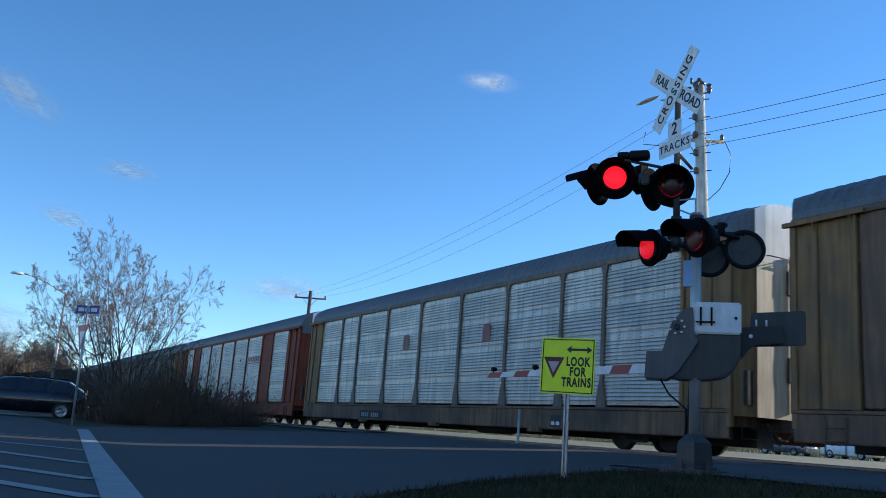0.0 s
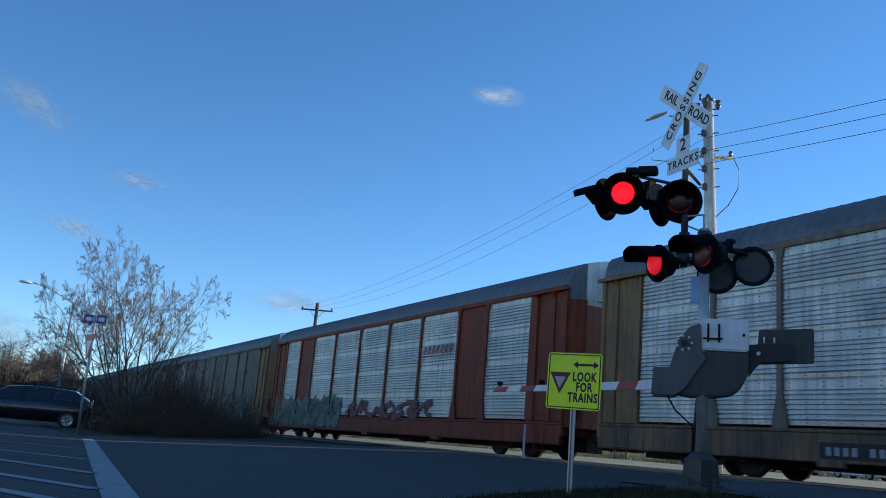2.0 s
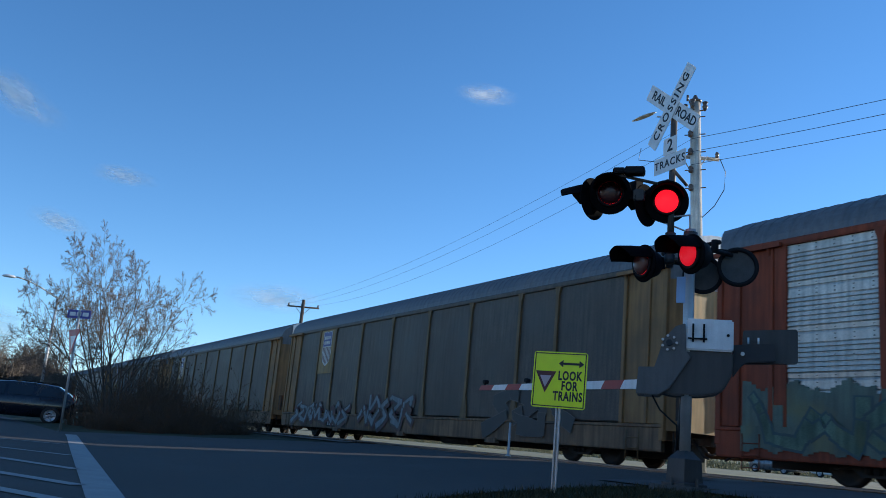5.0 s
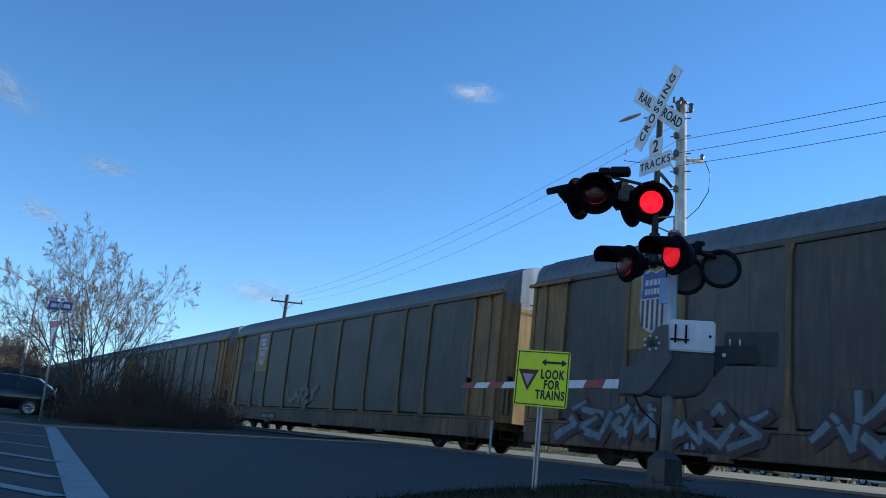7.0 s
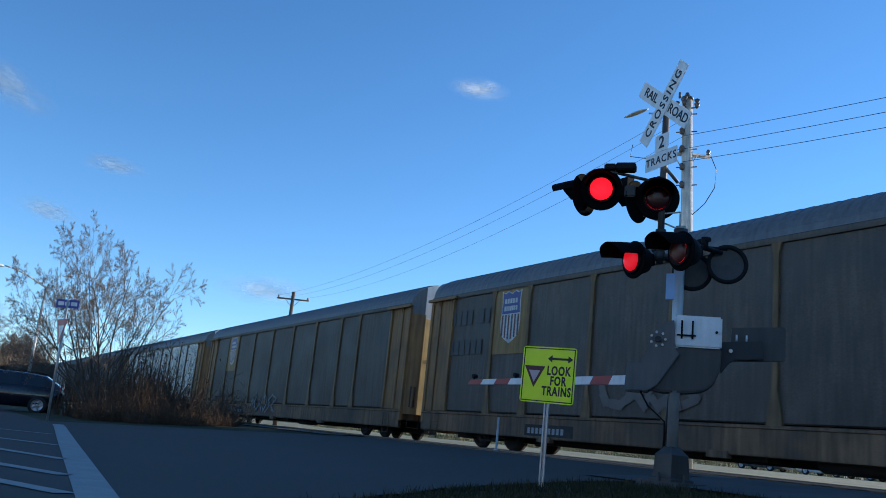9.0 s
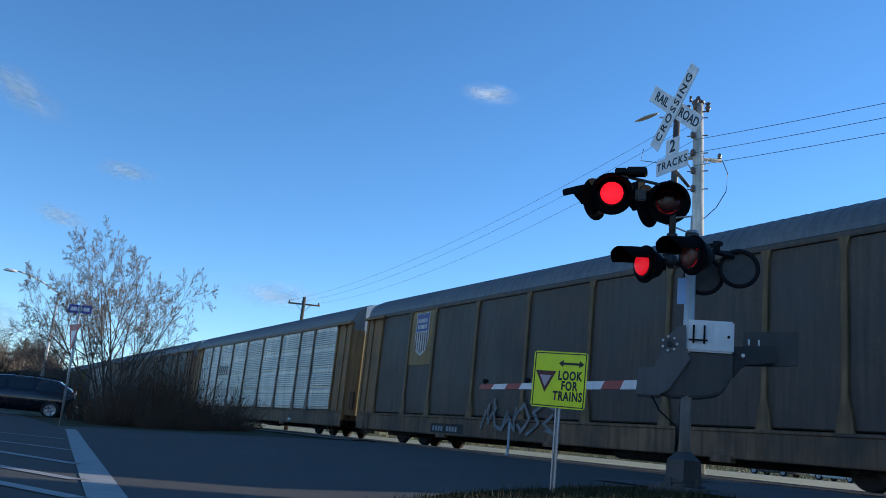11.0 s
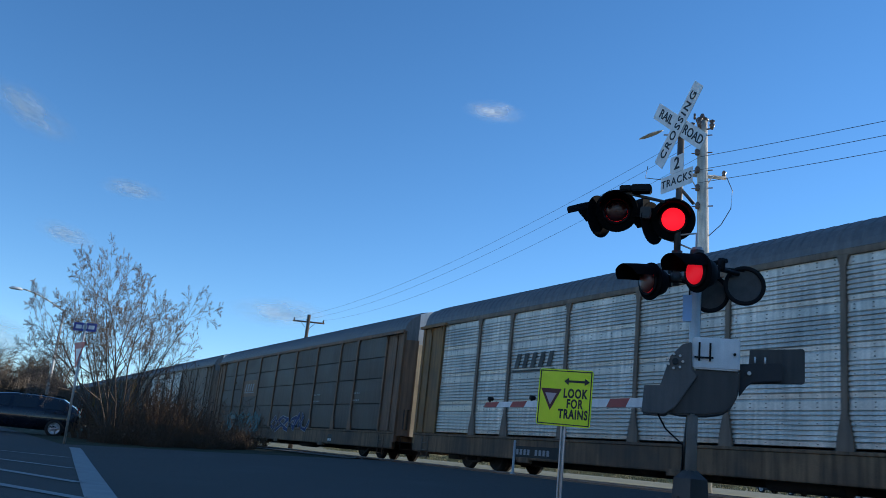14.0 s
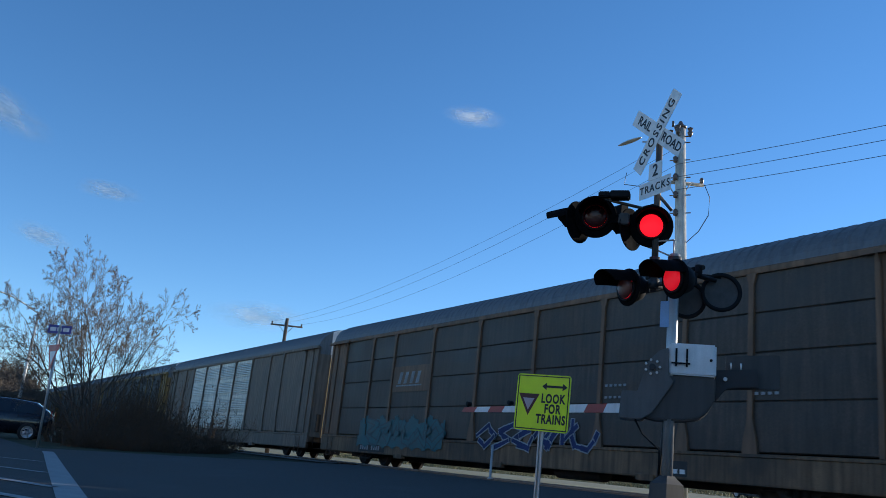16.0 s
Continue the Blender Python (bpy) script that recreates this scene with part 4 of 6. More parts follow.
bm = bmesh.new()
box(bm, -0.06, 0.06, -0.04, 0.04, -0.05, 0.05)
arm_x0, arm_x1, n_band = -8.49, -12.47, 10
arm = part("gate_arm", bm, M["casing"], signal, "lowered gate arm in red and white bands", pose(arm_x0 - 0.0, SY - 0.16, 1.53))
L = (arm_x0 - arm_x1) / n_band
bands = []
for k in range(n_band):
    bm = bmesh.new()
    z = 0.062 - 0.022 * k / n_band
    prism(bm, [(-k * L - 0.1, -z), (-k * L - 0.02, z), (-(k + 1) * L - 0.02, z - 0.002), (-(k + 1) * L - 0.1, -z + 0.002)], facing((0, 0, 0), (0, -1, 0)), 0.04)
    part("band", bm, M["armred" if k % 2 else "signwhite"], arm)
for k in (0.35, 0.68, 0.985):
    bm = bmesh.new()
    x = -(arm_x0 - arm_x1) * k
    tube(bm, (x, -0.02, 0.04), (x, -0.02, 0.1), 0.015, seg=6)
    tube(bm, (x, -0.05, 0.1), (x, 0.03, 0.1), 0.035, seg=12)
    part("arm_lamp", bm, M["black"], arm)
bm = bmesh.new()
pts = [(SX - 0.3, SY - 0.3, 1.5), (SX - 0.28, SY - 0.3, 1.36), (SX - 0.25, SY - 0.2, 1.2), (SX - 0.08, SY - 0.07, 1.02), (SX - 0.07, SY - 0.07, 0.72)]
cable(bm, pts, 0.012)
part("cable", bm, M["black"], signal)

# ---- look-for-trains sign ----
LX, LY, SIGN = -7.61, 5.75, 0.795      # a small sign: its plate is 0.62 m wide
sign = thing("warning_sign", "fluorescent yellow green warning sign on a grey post", "road sign")
bm = bmesh.new()
prism(bm, [(-0.035, -0.02), (-0.015, -0.02), (-0.012, 0.015), (0.012, 0.015), (0.015, -0.02), (0.035, -0.02), (0.03, 0.03), (-0.03, 0.03)], pose(LX - 0.016, LY + 0.024, -0.1, 0, 0, 35) @ Matrix.Diagonal((SIGN, SIGN, 1, 1)), 1.71)
part("post", bm, M["alu"], sign, "thin grey steel channel post")
SM = facing((LX, LY, 1.323), (0.54, -0.84, 0)) @ pose(0, 0, 0, 0, 0, -0.8) @ Matrix.Diagonal((SIGN, SIGN, SIGN, 1))
face = part("sign_plate", plate(0.78, 0.77, 0.04), M["yellow"], sign, "bright yellow green plate with black words", SM)
part("border", frame_ring(0.745, 0.735, 0.014, 0.002), M["signblack"], face, m=pose(0, 0, 0.001))
for word, y in (("LOOK", 0.055), ("FOR", -0.084), ("TRAINS", -0.225)):
    letters("lettering", word, 0.17, M["signblack"], face, pose(0.15 if word != "TRAINS" else 0.135, y, 0.002) @ Matrix.Diagonal((0.66, 1, 1, 1)), spread=1.15, bold=0.006)
part("back_sheet", plate(0.78, 0.77, 0.04, 0.002), M["alu"], face, "bare metal back", pose(0, 0, -0.007))
bm = bmesh.new()
prism(bm, [(-0.02, 0.225), (0.045, 0.275), (0.045, 0.24), (0.275, 0.24), (0.275, 0.275), (0.345, 0.225), (0.275, 0.175), (0.275, 0.21), (0.045, 0.21), (0.045, 0.175)], pose(0, 0, 0.001), 0.003)
part("arrow", bm, M["signblack"], face, "black two-headed arrow")
for s, name, mm, dz in ((1.0, "triangle", "maroon", 0.001), (0.55, "triangle_centre", "pink", 0.005)):
    bm = bmesh.new()
    c = Vector((-0.2, -0.02))
    prism(bm, [(c.x - 0.15 * s, c.y + 0.135 * s), (c.x + 0.15 * s, c.y + 0.135 * s), (c.x, c.y - 0.16 * s)][::-1], pose(0, 0, dz), 0.003)
    part(name, bm, M[mm], face)

# ---- marker post by the crossing ----
bm = bmesh.new()
lathe(bm, [(0.0, 0.0), (0.07, 0.0), (0.06, 0.03), (0.028, 0.05), (0.026, 0.74), (0.0, 0.75)], pose(-16.4, 11.1, 0.42), 12)
tagged(part("marker_post", bm, M["alu"]), "thin pale marker post beside the tracks", "post")

# ---- yield sign with street name ----
YX, YY = -24.3, 2.67
ysign = thing("yield_sign", "red and white yield sign with a blue street name plate", "road sign")
bm = bmesh.new()
tube(bm, (YX, YY, -0.1), (YX + 0.02, YY - 0.06, 3.15), 0.032, seg=10)
part("post", bm, M["alu"], ysign, "thin grey steel post")
YF = (0.2, -0.98, 0)
for s, name, mm, dz in ((1.0, "triangle", "signred", 0.0), (0.5, "triangle_centre", "signwhite", 0.004)):
    bm = bmesh.new()
    prism(bm, [(-0.42 * s, 0.34 * s - 0.01), (0.42 * s, 0.34 * s - 0.01), (0, -0.4 * s)][::-1], facing((YX + 0.02, YY - 0.1, 2.28), YF) @ pose(0, 0, dz), 0.004)
    part(name, bm, M[mm], ysign)
street = part("street_plate", plate(0.66, 0.22, 0.02, 0.008), M["blue"], ysign, "blue street name plate with white writing", facing((YX + 0.02, YY - 0.06, 3.02), (0.78, -0.62, 0)))
bm = bmesh.new()
for x0, x1 in ((-0.27, -0.1), (-0.07, 0.06), (0.1, 0.27)):
    box(bm, x0, x1, -0.05, 0.05, 0.001, 0.004)
part("writing_bars", bm, M["signwhite"], street)

# ---- utility poles and wires ----
def utility_pole(x, y, top, lean, arm, r, label, timber="wood"):
    pole = thing("utility_pole", label, "utility pole", group="poles of the overhead line")
    b, t = Vector((x, y, 0.2)), Vector((x + lean[0], y + lean[1], top))
    bm = bmesh.new()
    tube(bm, b, t, r * 1.35, r, seg=16)
    part("shaft", bm, M[timber], pole)
    ends = []
    d = Vector((math.cos(radians(arm[1])), math.sin(radians(arm[1])), 0))
    c = t - Vector((0, 0, arm[2]))
    bm = bmesh.new()
    side = Vector((-d.y, d.x, 0))
    p0, p1 = c - d * arm[0] + side * (r + 0.05), c + d * arm[0] + side * (r + 0.05)
    tube(bm, p0, p1, 0.065, seg=4)
    tube(bm, c - d * arm[0] * 0.5, c - Vector((0, 0, 0.7)), 0.02, seg=6)
    tube(bm, c + d * arm[0] * 0.5, c - Vector((0, 0, 0.7)), 0.02, seg=6)
    part("cross_arm", bm, M[timber], pole)
    for k in (-0.92, -0.1, 0.92):
        q = c + d * arm[0] * k + side * (r + 0.05)
        bm = bmesh.new()
        lathe(bm, [(0.03, 0.05), (0.07, 0.09), (0.05, 0.13), (0.075, 0.17), (0.04, 0.25), (0.0, 0.26)], Matrix.Translation(q), 10)
        part("insulator", bm, M["porcelain"], pole)
        ends.append(q + Vector((0, 0, 0.22)))
    return pole, t, ends


def wire(points, sag, r=0.009, label="thin dark overhead wire"):
    bm = bmesh.new()
    a, b = points
    cable(bm, [a.lerp(b, k / 16) - Vector((0, 0, 4 * sag * (k / 16) * (1 - k / 16))) for k in range(17)], r, 5)
    return tagged(part("overhead_wire", bm, M["wire"]), label, "wire", "wires of the overhead line")

near_pole, near_top, _ = utility_pole(-19.4, 20.1, 12.5, (-0.3, -0.25), (0.9, 60, 1.9), 0.165, "tall weathered wooden utility pole behind the train")
far_pole, far_top, far_ends = utility_pole(-64.0, 22.9, 10.75, (0.1, 0.0), (1.25, 62, 0.55), 0.13, "distant dark wooden utility pole with one cross arm", "darkwood")
for k in range(5):                         # iron steps, racks and insulators on the pole
    bm = bmesh.new()
    z = 11.9 - k * 0.62
    f = (z - 0.2) / 12.3
    c = Vector((-19.4 - 0.3 * f, 20.1 - 0.25 * f, z))
    lathe(bm, [(0.0, -0.12), (0.06, -0.1), (0.09, -0.03), (0.06, 0.0), (0.09, 0.05), (0.05, 0.12), (0.0, 0.13)], Matrix.Translation(c + Vector((0.0, -0.24, 0))), 10)
    tube(bm, c + Vector((-0.3, -0.2, 0.05)), c + Vector((0.25, 0.2, 0.05)), 0.02, seg=6)
    part("insulator_rack", bm, M["porcelain"], near_pole)
bm = bmesh.new()
lathe(bm, [(0.0, 12.46), (0.2, 12.46), (0.22, 12.52), (0.1, 12.6), (0.05, 12.72), (0.0, 12.74)], pose(-19.7, 19.85, 0), 12)
tube(bm, (-19.9, 19.7, 12.55), (-19.9, 19.7, 12.75), 0.04, seg=8)
for dx, dy in ((-0.3, -0.15), (0.3, 0.15), (0.18, -0.3)):
    lathe(bm, [(0.0, 12.1), (0.04, 12.12), (0.1, 12.28), (0.05, 12.32), (0.1, 12.42), (0.0, 12.48)], pose(-19.7 + dx, 19.85 + dy, 0), 10)
    tube(bm, (-19.7, 19.85, 12.15), (-19.7 + dx, 19.85 + dy, 12.15), 0.025, seg=6)
part("pole_cap", bm, M["porcelain"], near_pole)
bm = bmesh.new()
tube(bm, (-19.7, 19.85, 11.9), (-20.6, 19.0, 12.0), 0.03, seg=8)
lathe(bm, [(0.0, -0.05), (0.1, -0.05), (0.13, 0.0), (0.07, 0.09), (0.0, 0.1)], Matrix.Translation((-20.9, 18.7, 12.0)) @ Matrix.Diagonal((4.6, 0.9, 0.5, 1)), 12)
part("lamp_bracket", bm, M["alu"], near_pole, "grey street lamp on a bracket")
for k, (zl, zr, ze) in enumerate(((12.05, 11.1, 8.3), (11.7, 10.65, 8.0), (11.1, 10.2, 7.6))):
    f = zl / 12.5
    wire([far_ends[k], Vector((-19.4 - 0.3 * f, 20.1 - 0.25 * f - 0.2, zl))], 1.0, 0.006)
    wire([Vector((-19.6, 19.65, zr)), Vector((18.0, 18.8 - 0.3 * k, ze))], 0.6)
for loop in (((-18.9, 20.2, 10.35), (-18.75, 20.3, 9.9), (-18.8, 20.3, 9.3), (-19.1, 20.2, 8.8), (-19.5, 20.0, 8.4)), ((-21.2, 18.9, 11.0), (-21.3, 18.9, 10.6), (-20.8, 19.3, 10.5), (-20.0, 19.7, 10.6))):
    bm = bmesh.new()
    cable(bm, loop, 0.014)
    part("drop_cable", bm, M["wire"], near_pole)

# ---- street lamp far along the road ----
lampost = thing("street_lamp", "tall pale street lamp post with a curved arm", "street lamp")
bm = bmesh.new()
tube(bm, (-59.9, 5.0, -0.1), (-59.9, 5.0, 7.6), 0.11, 0.07, seg=12)
part("post", bm, M["alu"], lampost)
bm = bmesh.new()
arc = [Vector((-59.9, 5.0 - 2.6 * k / 6, 7.5 + 1.0 * math.sin(k / 6 * 1.4))) for k in range(7)]
for a, b in zip(arc, arc[1:]):
    tube(bm, a, b, 0.045, seg=8)
part("arm", bm, M["alu"], lampost)
bm = bmesh.new()
lathe(bm, [(0.0, -0.06), (0.16, -0.06), (0.2, 0.0), (0.12, 0.1), (0.0, 0.12)], Matrix.Translation((-59.95, 2.0, 8.45)) @ Matrix.Diagonal((1, 2.2, 1, 1)), 12)
part("lantern", bm, M["lid"], lampost)


# ---- trees and brush ----
def sticks(name, segs, material, parent=None, sides=4, m=None):
    """Many tapered twigs in one mesh: segs are (p, q, r0, r1)."""
    n = len(segs)
    P = np.array([list(s[0]) for s in segs]); Q = np.array([list(s[1]) for s in segs])
    R = np.array([[s[2], s[3]] for s in segs])
    D = Q - P
    D /= np.maximum(np.linalg.norm(D, axis=1, keepdims=True), 1e-6)
    ref = np.where(np.abs(D[:, 2:3]) < 0.9, np.array([[0, 0, 1.0]]), np.array([[1.0, 0, 0]]))
    U = np.cross(D, ref); U /= np.linalg.norm(U, axis=1, keepdims=True)
    V = np.cross(D, U)
    rings = []
    for pos, col in ((P, 0), (Q, 1)):
        for k in range(sides):
            a = 2 * math.pi * k / sides
            rings.append(pos + (U * math.cos(a) + V * math.sin(a)) * R[:, col:col + 1])
    verts = np.stack(rings, 1).reshape(-1, 3)
    base = np.arange(n)[:, None] * (2 * sides)
    faces = np.concatenate([base + np.array([[k, (k + 1) % sides, sides + (k + 1) % sides, sides + k]]) for k in range(sides)])
    me = bpy.data.meshes.new(name)
    me.from_pydata(verts.tolist(), [], faces.tolist())
    me.polygons.foreach_set("use_smooth", [True] * len(me.polygons))
    return part(name, me, material, parent, m=m)


def leaf_mesh(name, points, size, rng, material, parent):
    verts, faces = [], []
    for p in points:
        a, b = rng.uniform(0, 6.28), rng.uniform(-1.2, 0.4)
        d = Vector((math.cos(a) * math.cos(b), math.sin(a) * math.cos(b), math.sin(b)))
        s = d.cross(Vector((rng.uniform(-1, 1), rng.uniform(-1, 1), rng.uniform(-1, 1)))).normalized()
        L = size * rng.uniform(0.6, 1.4)
        i = len(verts)
        verts += [p, p + d * L * 0.5 + s * L * 0.26, p + d * L, p + d * L * 0.5 - s * L * 0.26]
        faces.append((i, i + 1, i + 2, i + 3))
    me = bpy.data.meshes.new(name)
    me.from_pydata([tuple(v) for v in verts], [], faces)
    return part(name, me, material, parent)


def grow(rng, p, d, length, r, level, out, tips, bend=0.2):
    """One bent limb that tapers out, with side shoots set round it, level by level."""
    n = (3, 4, 5, 6, 6)[level]
    turn = rng.uniform(0, 6.28)
    for k in range(n):
        q = p + d * length / n
        ra, rb = r * (1 - 0.8 * k / n), r * (1 - 0.8 * (k + 1) / n)
        out[min(level, 2)].append((p.copy(), q.copy(), max(0.005, ra), max(0.004, rb)))
        if level < 2:
            tips.append(p.lerp(q, rng.random()))
        if level > 0 and (k >= 1 or level < 3):
            for _ in range(3 if level == 1 else 1):
                turn += 2.4 + rng.uniform(-0.4, 0.4)
                side = d.orthogonal().normalized()
                side.rotate(Matrix.Rotation(turn, 3, d))
                nd = (d + side * rng.uniform(0.55, 1.1) + Vector((0, 0, 0.04))).normalized()
                left = 1 - 0.55 * k / n
                grow(rng, q, nd, length * left * rng.uniform(0.42, 0.62), max(0.006, rb * 0.7), level - 1, out, tips, bend)
        p = q
        d = (d + Vector((rng.uniform(-1, 1), rng.uniform(-1, 1), rng.uniform(-0.5, 0.7))) * bend).normalized()


def bare_tree(x, y, height, seed, label, stems=14, leaves=1300, spread=1.12, wide=0.7, levels=4):
    rng = random.Random(seed)
    tree = thing("bare_tree", label, "tree", pose(x, y, ground_z(x, y) - 0.05) @ Matrix.Diagonal((wide, wide, 1, 1)))
    out, tips = {0: [], 1: [], 2: []}, []
    for k in range(stems):
        a = 2.4 * k + rng.uniform(-0.3, 0.3)
        t = min(0.88, spread * math.sqrt((k + 0.3) / stems))
        d = Vector((math.cos(a) * t - 0.14, math.sin(a) * t - 0.26, 1)).normalized()
        grow(rng, Vector((math.cos(a) * 0.1, math.sin(a) * 0.1, 0)), d, height * rng.uniform(0.92, 1.1), 0.07 * height / 7, levels, out, tips, 0.15)
    sticks("trunk", out[2], M["bark"], tree, 6)
    tagged(sticks("crown", out[1] + out[0], M["twig"], tree, 3), kind="stuff")
    pts = [t + Vector((rng.uniform(-0.05, 0.05), rng.uniform(-0.05, 0.05), rng.uniform(-0.1, 0.02))) for t in rng.sample(tips, min(leaves, len(tips)))]
    leaf_mesh("foliage", pts, 0.075, rng, M["leaf"], tree)
    return tree


bare_tree(-31.3, 4.85, 5.2, 12, "bare winter tree with many stems and a few brown leaves")


def brush(seed, radius, height, n, material, leaves, label):
    """A thicket of dead stems with side twigs and some withered leaves."""
    rng = random.Random(seed)
    bush = thing("brush_thicket", label, "bush", group="thickets beside the track")
    segs, tips = [], []
    for _ in range(n):
        a, rr = rng.uniform(0, 6.28), radius * math.sqrt(rng.random())
        p = Vector((math.cos(a) * rr, math.sin(a) * rr * 0.7, 0))
        h = height * (rng.uniform(0.12, 0.46) if rng.random() < 0.86 else rng.uniform(0.6, 1.25)) * (1 - 0.3 * (rr / radius) ** 2)
        d = Vector((math.cos(a) * 0.35 * rr / radius + rng.uniform(-0.3, 0.3), math.sin(a) * 0.35 + rng.uniform(-0.3, 0.3), 1)).normalized()
        for k in range(4):
            q = p + d * h / 4
            segs.append((p.copy(), q.copy(), 0.012 * (1 - k * 0.2), 0.012 * (0.8 - k * 0.2) + 0.001))
            for _ in range(2):
                s = (d * 0.6 + Vector((rng.uniform(-1, 1), rng.uniform(-1, 1), rng.uniform(-0.2, 0.9)))).normalized() * h * rng.uniform(0.12, 0.32)
                segs.append((q.copy(), q + s, 0.006, 0.002))
                tips.append(q + s)
            p, d = q, (d + Vector((rng.uniform(-0.3, 0.3), rng.uniform(-0.3, 0.3), 0.05))).normalized()
    tagged(sticks("growth", segs, material, bush, 3), kind="stuff")
    leaf_mesh("foliage", [rng.choice(tips) + Vector((rng.gauss(0, 0.1), rng.gauss(0, 0.1), rng.gauss(0, 0.1))) for _ in range(leaves)], 0.09, rng, material, bush)
    return bush


protos = [brush(s, 1.3, 1.75, 300, M["brush"], 380, "dark tangled thicket of leafless brush") for s in (1, 2)]
spots = [(-27.0, 5.5, 0.5), (-27.6, 6.5, 0.65), (-28.4, 7.6, 0.6), (-29.4, 8.4, 0.8), (-28.2, 5.4, 0.95), (-29.5, 6.6, 1.15), (-31.5, 5.0, 1.2), (-30.8, 7.8, 1.2),
         (-32.6, 5.9, 1.1), (-34.0, 6.0, 1.3), (-36.5, 7.8, 1.3), (-28.6, 4.6, 0.75), (-40.0, 8.5, 1.5), (-45.0, 9.2, 1.6), (-52.0, 9.6, 1.7), (-33.2, 9.4, 1.1), (-37.5, 9.9, 1.2)]
rng = random.Random(9)
for k, (x, y, s) in enumerate(spots):
    m = pose(x, y, ground_z(x, y) - 0.03, 0, 0, rng.uniform(0, 360)) @ Matrix.Diagonal((s, s, s * rng.uniform(0.65, 0.95), 1))
    if k < 2:
        protos[k].matrix_basis = m
    else:
        c = copy_thing(protos[k % 2], Matrix())
        c.matrix_basis = m
for k, (x, y, s, tall) in enumerate(((-30.6, 6.5, 0.75, 1.4), (-31.8, 6.9, 0.8, 1.6), (-32.8, 6.3, 0.85, 1.6), (-30.0, 5.8, 0.7, 1.15))):      # taller stems behind the tree
    c = copy_thing(protos[k % 2], Matrix())
    c.matrix_basis = pose(x, y, ground_z(x, y) - 0.03, 0, 0, 70 * k) @ Matrix.Diagonal((s, s, tall, 1))


# ---- rough grass on the verge ----
def grass_blades(n, seed):
    """Short upright blades on the verge between road and signal."""
    rng = random.Random(seed)
    verts, faces = [], []
    while len(faces) < n:
        x, y = rng.uniform(-8.6, -2.0), rng.uniform(0.8, 7.8)
        if on_road(x, y) or y > VERGE_Y:
            continue
        z, h, a = ground_z(x, y) - 0.03, rng.uniform(0.03, 0.1) * rng.uniform(0.6, 1.3), rng.uniform(0, 6.28)
        w = Vector((math.cos(a), math.sin(a), 0)) * 0.008
        tip = Vector((rng.gauss(0, 0.03), rng.gauss(0, 0.03), h))
        p, i = Vector((x, y, z)), len(verts)
        verts += [tuple(p - w), tuple(p + w), tuple(p + tip)]
        faces.append((i, i + 1, i + 2))
    me = bpy.data.meshes.new("grass")
    me.from_pydata(verts, [], faces)
    return tagged(part("grass", me, M["blade"]), "rough short winter grass on the verge", "grass", kind="stuff")


M["blade"] = mat("grass_blade", (0.042, 0.043, 0.02), 0.85, vary=0.4, scale=1.5, spec=0.2, dirt=(0.08, 0.06, 0.03))
grass_blades(26000, 77)


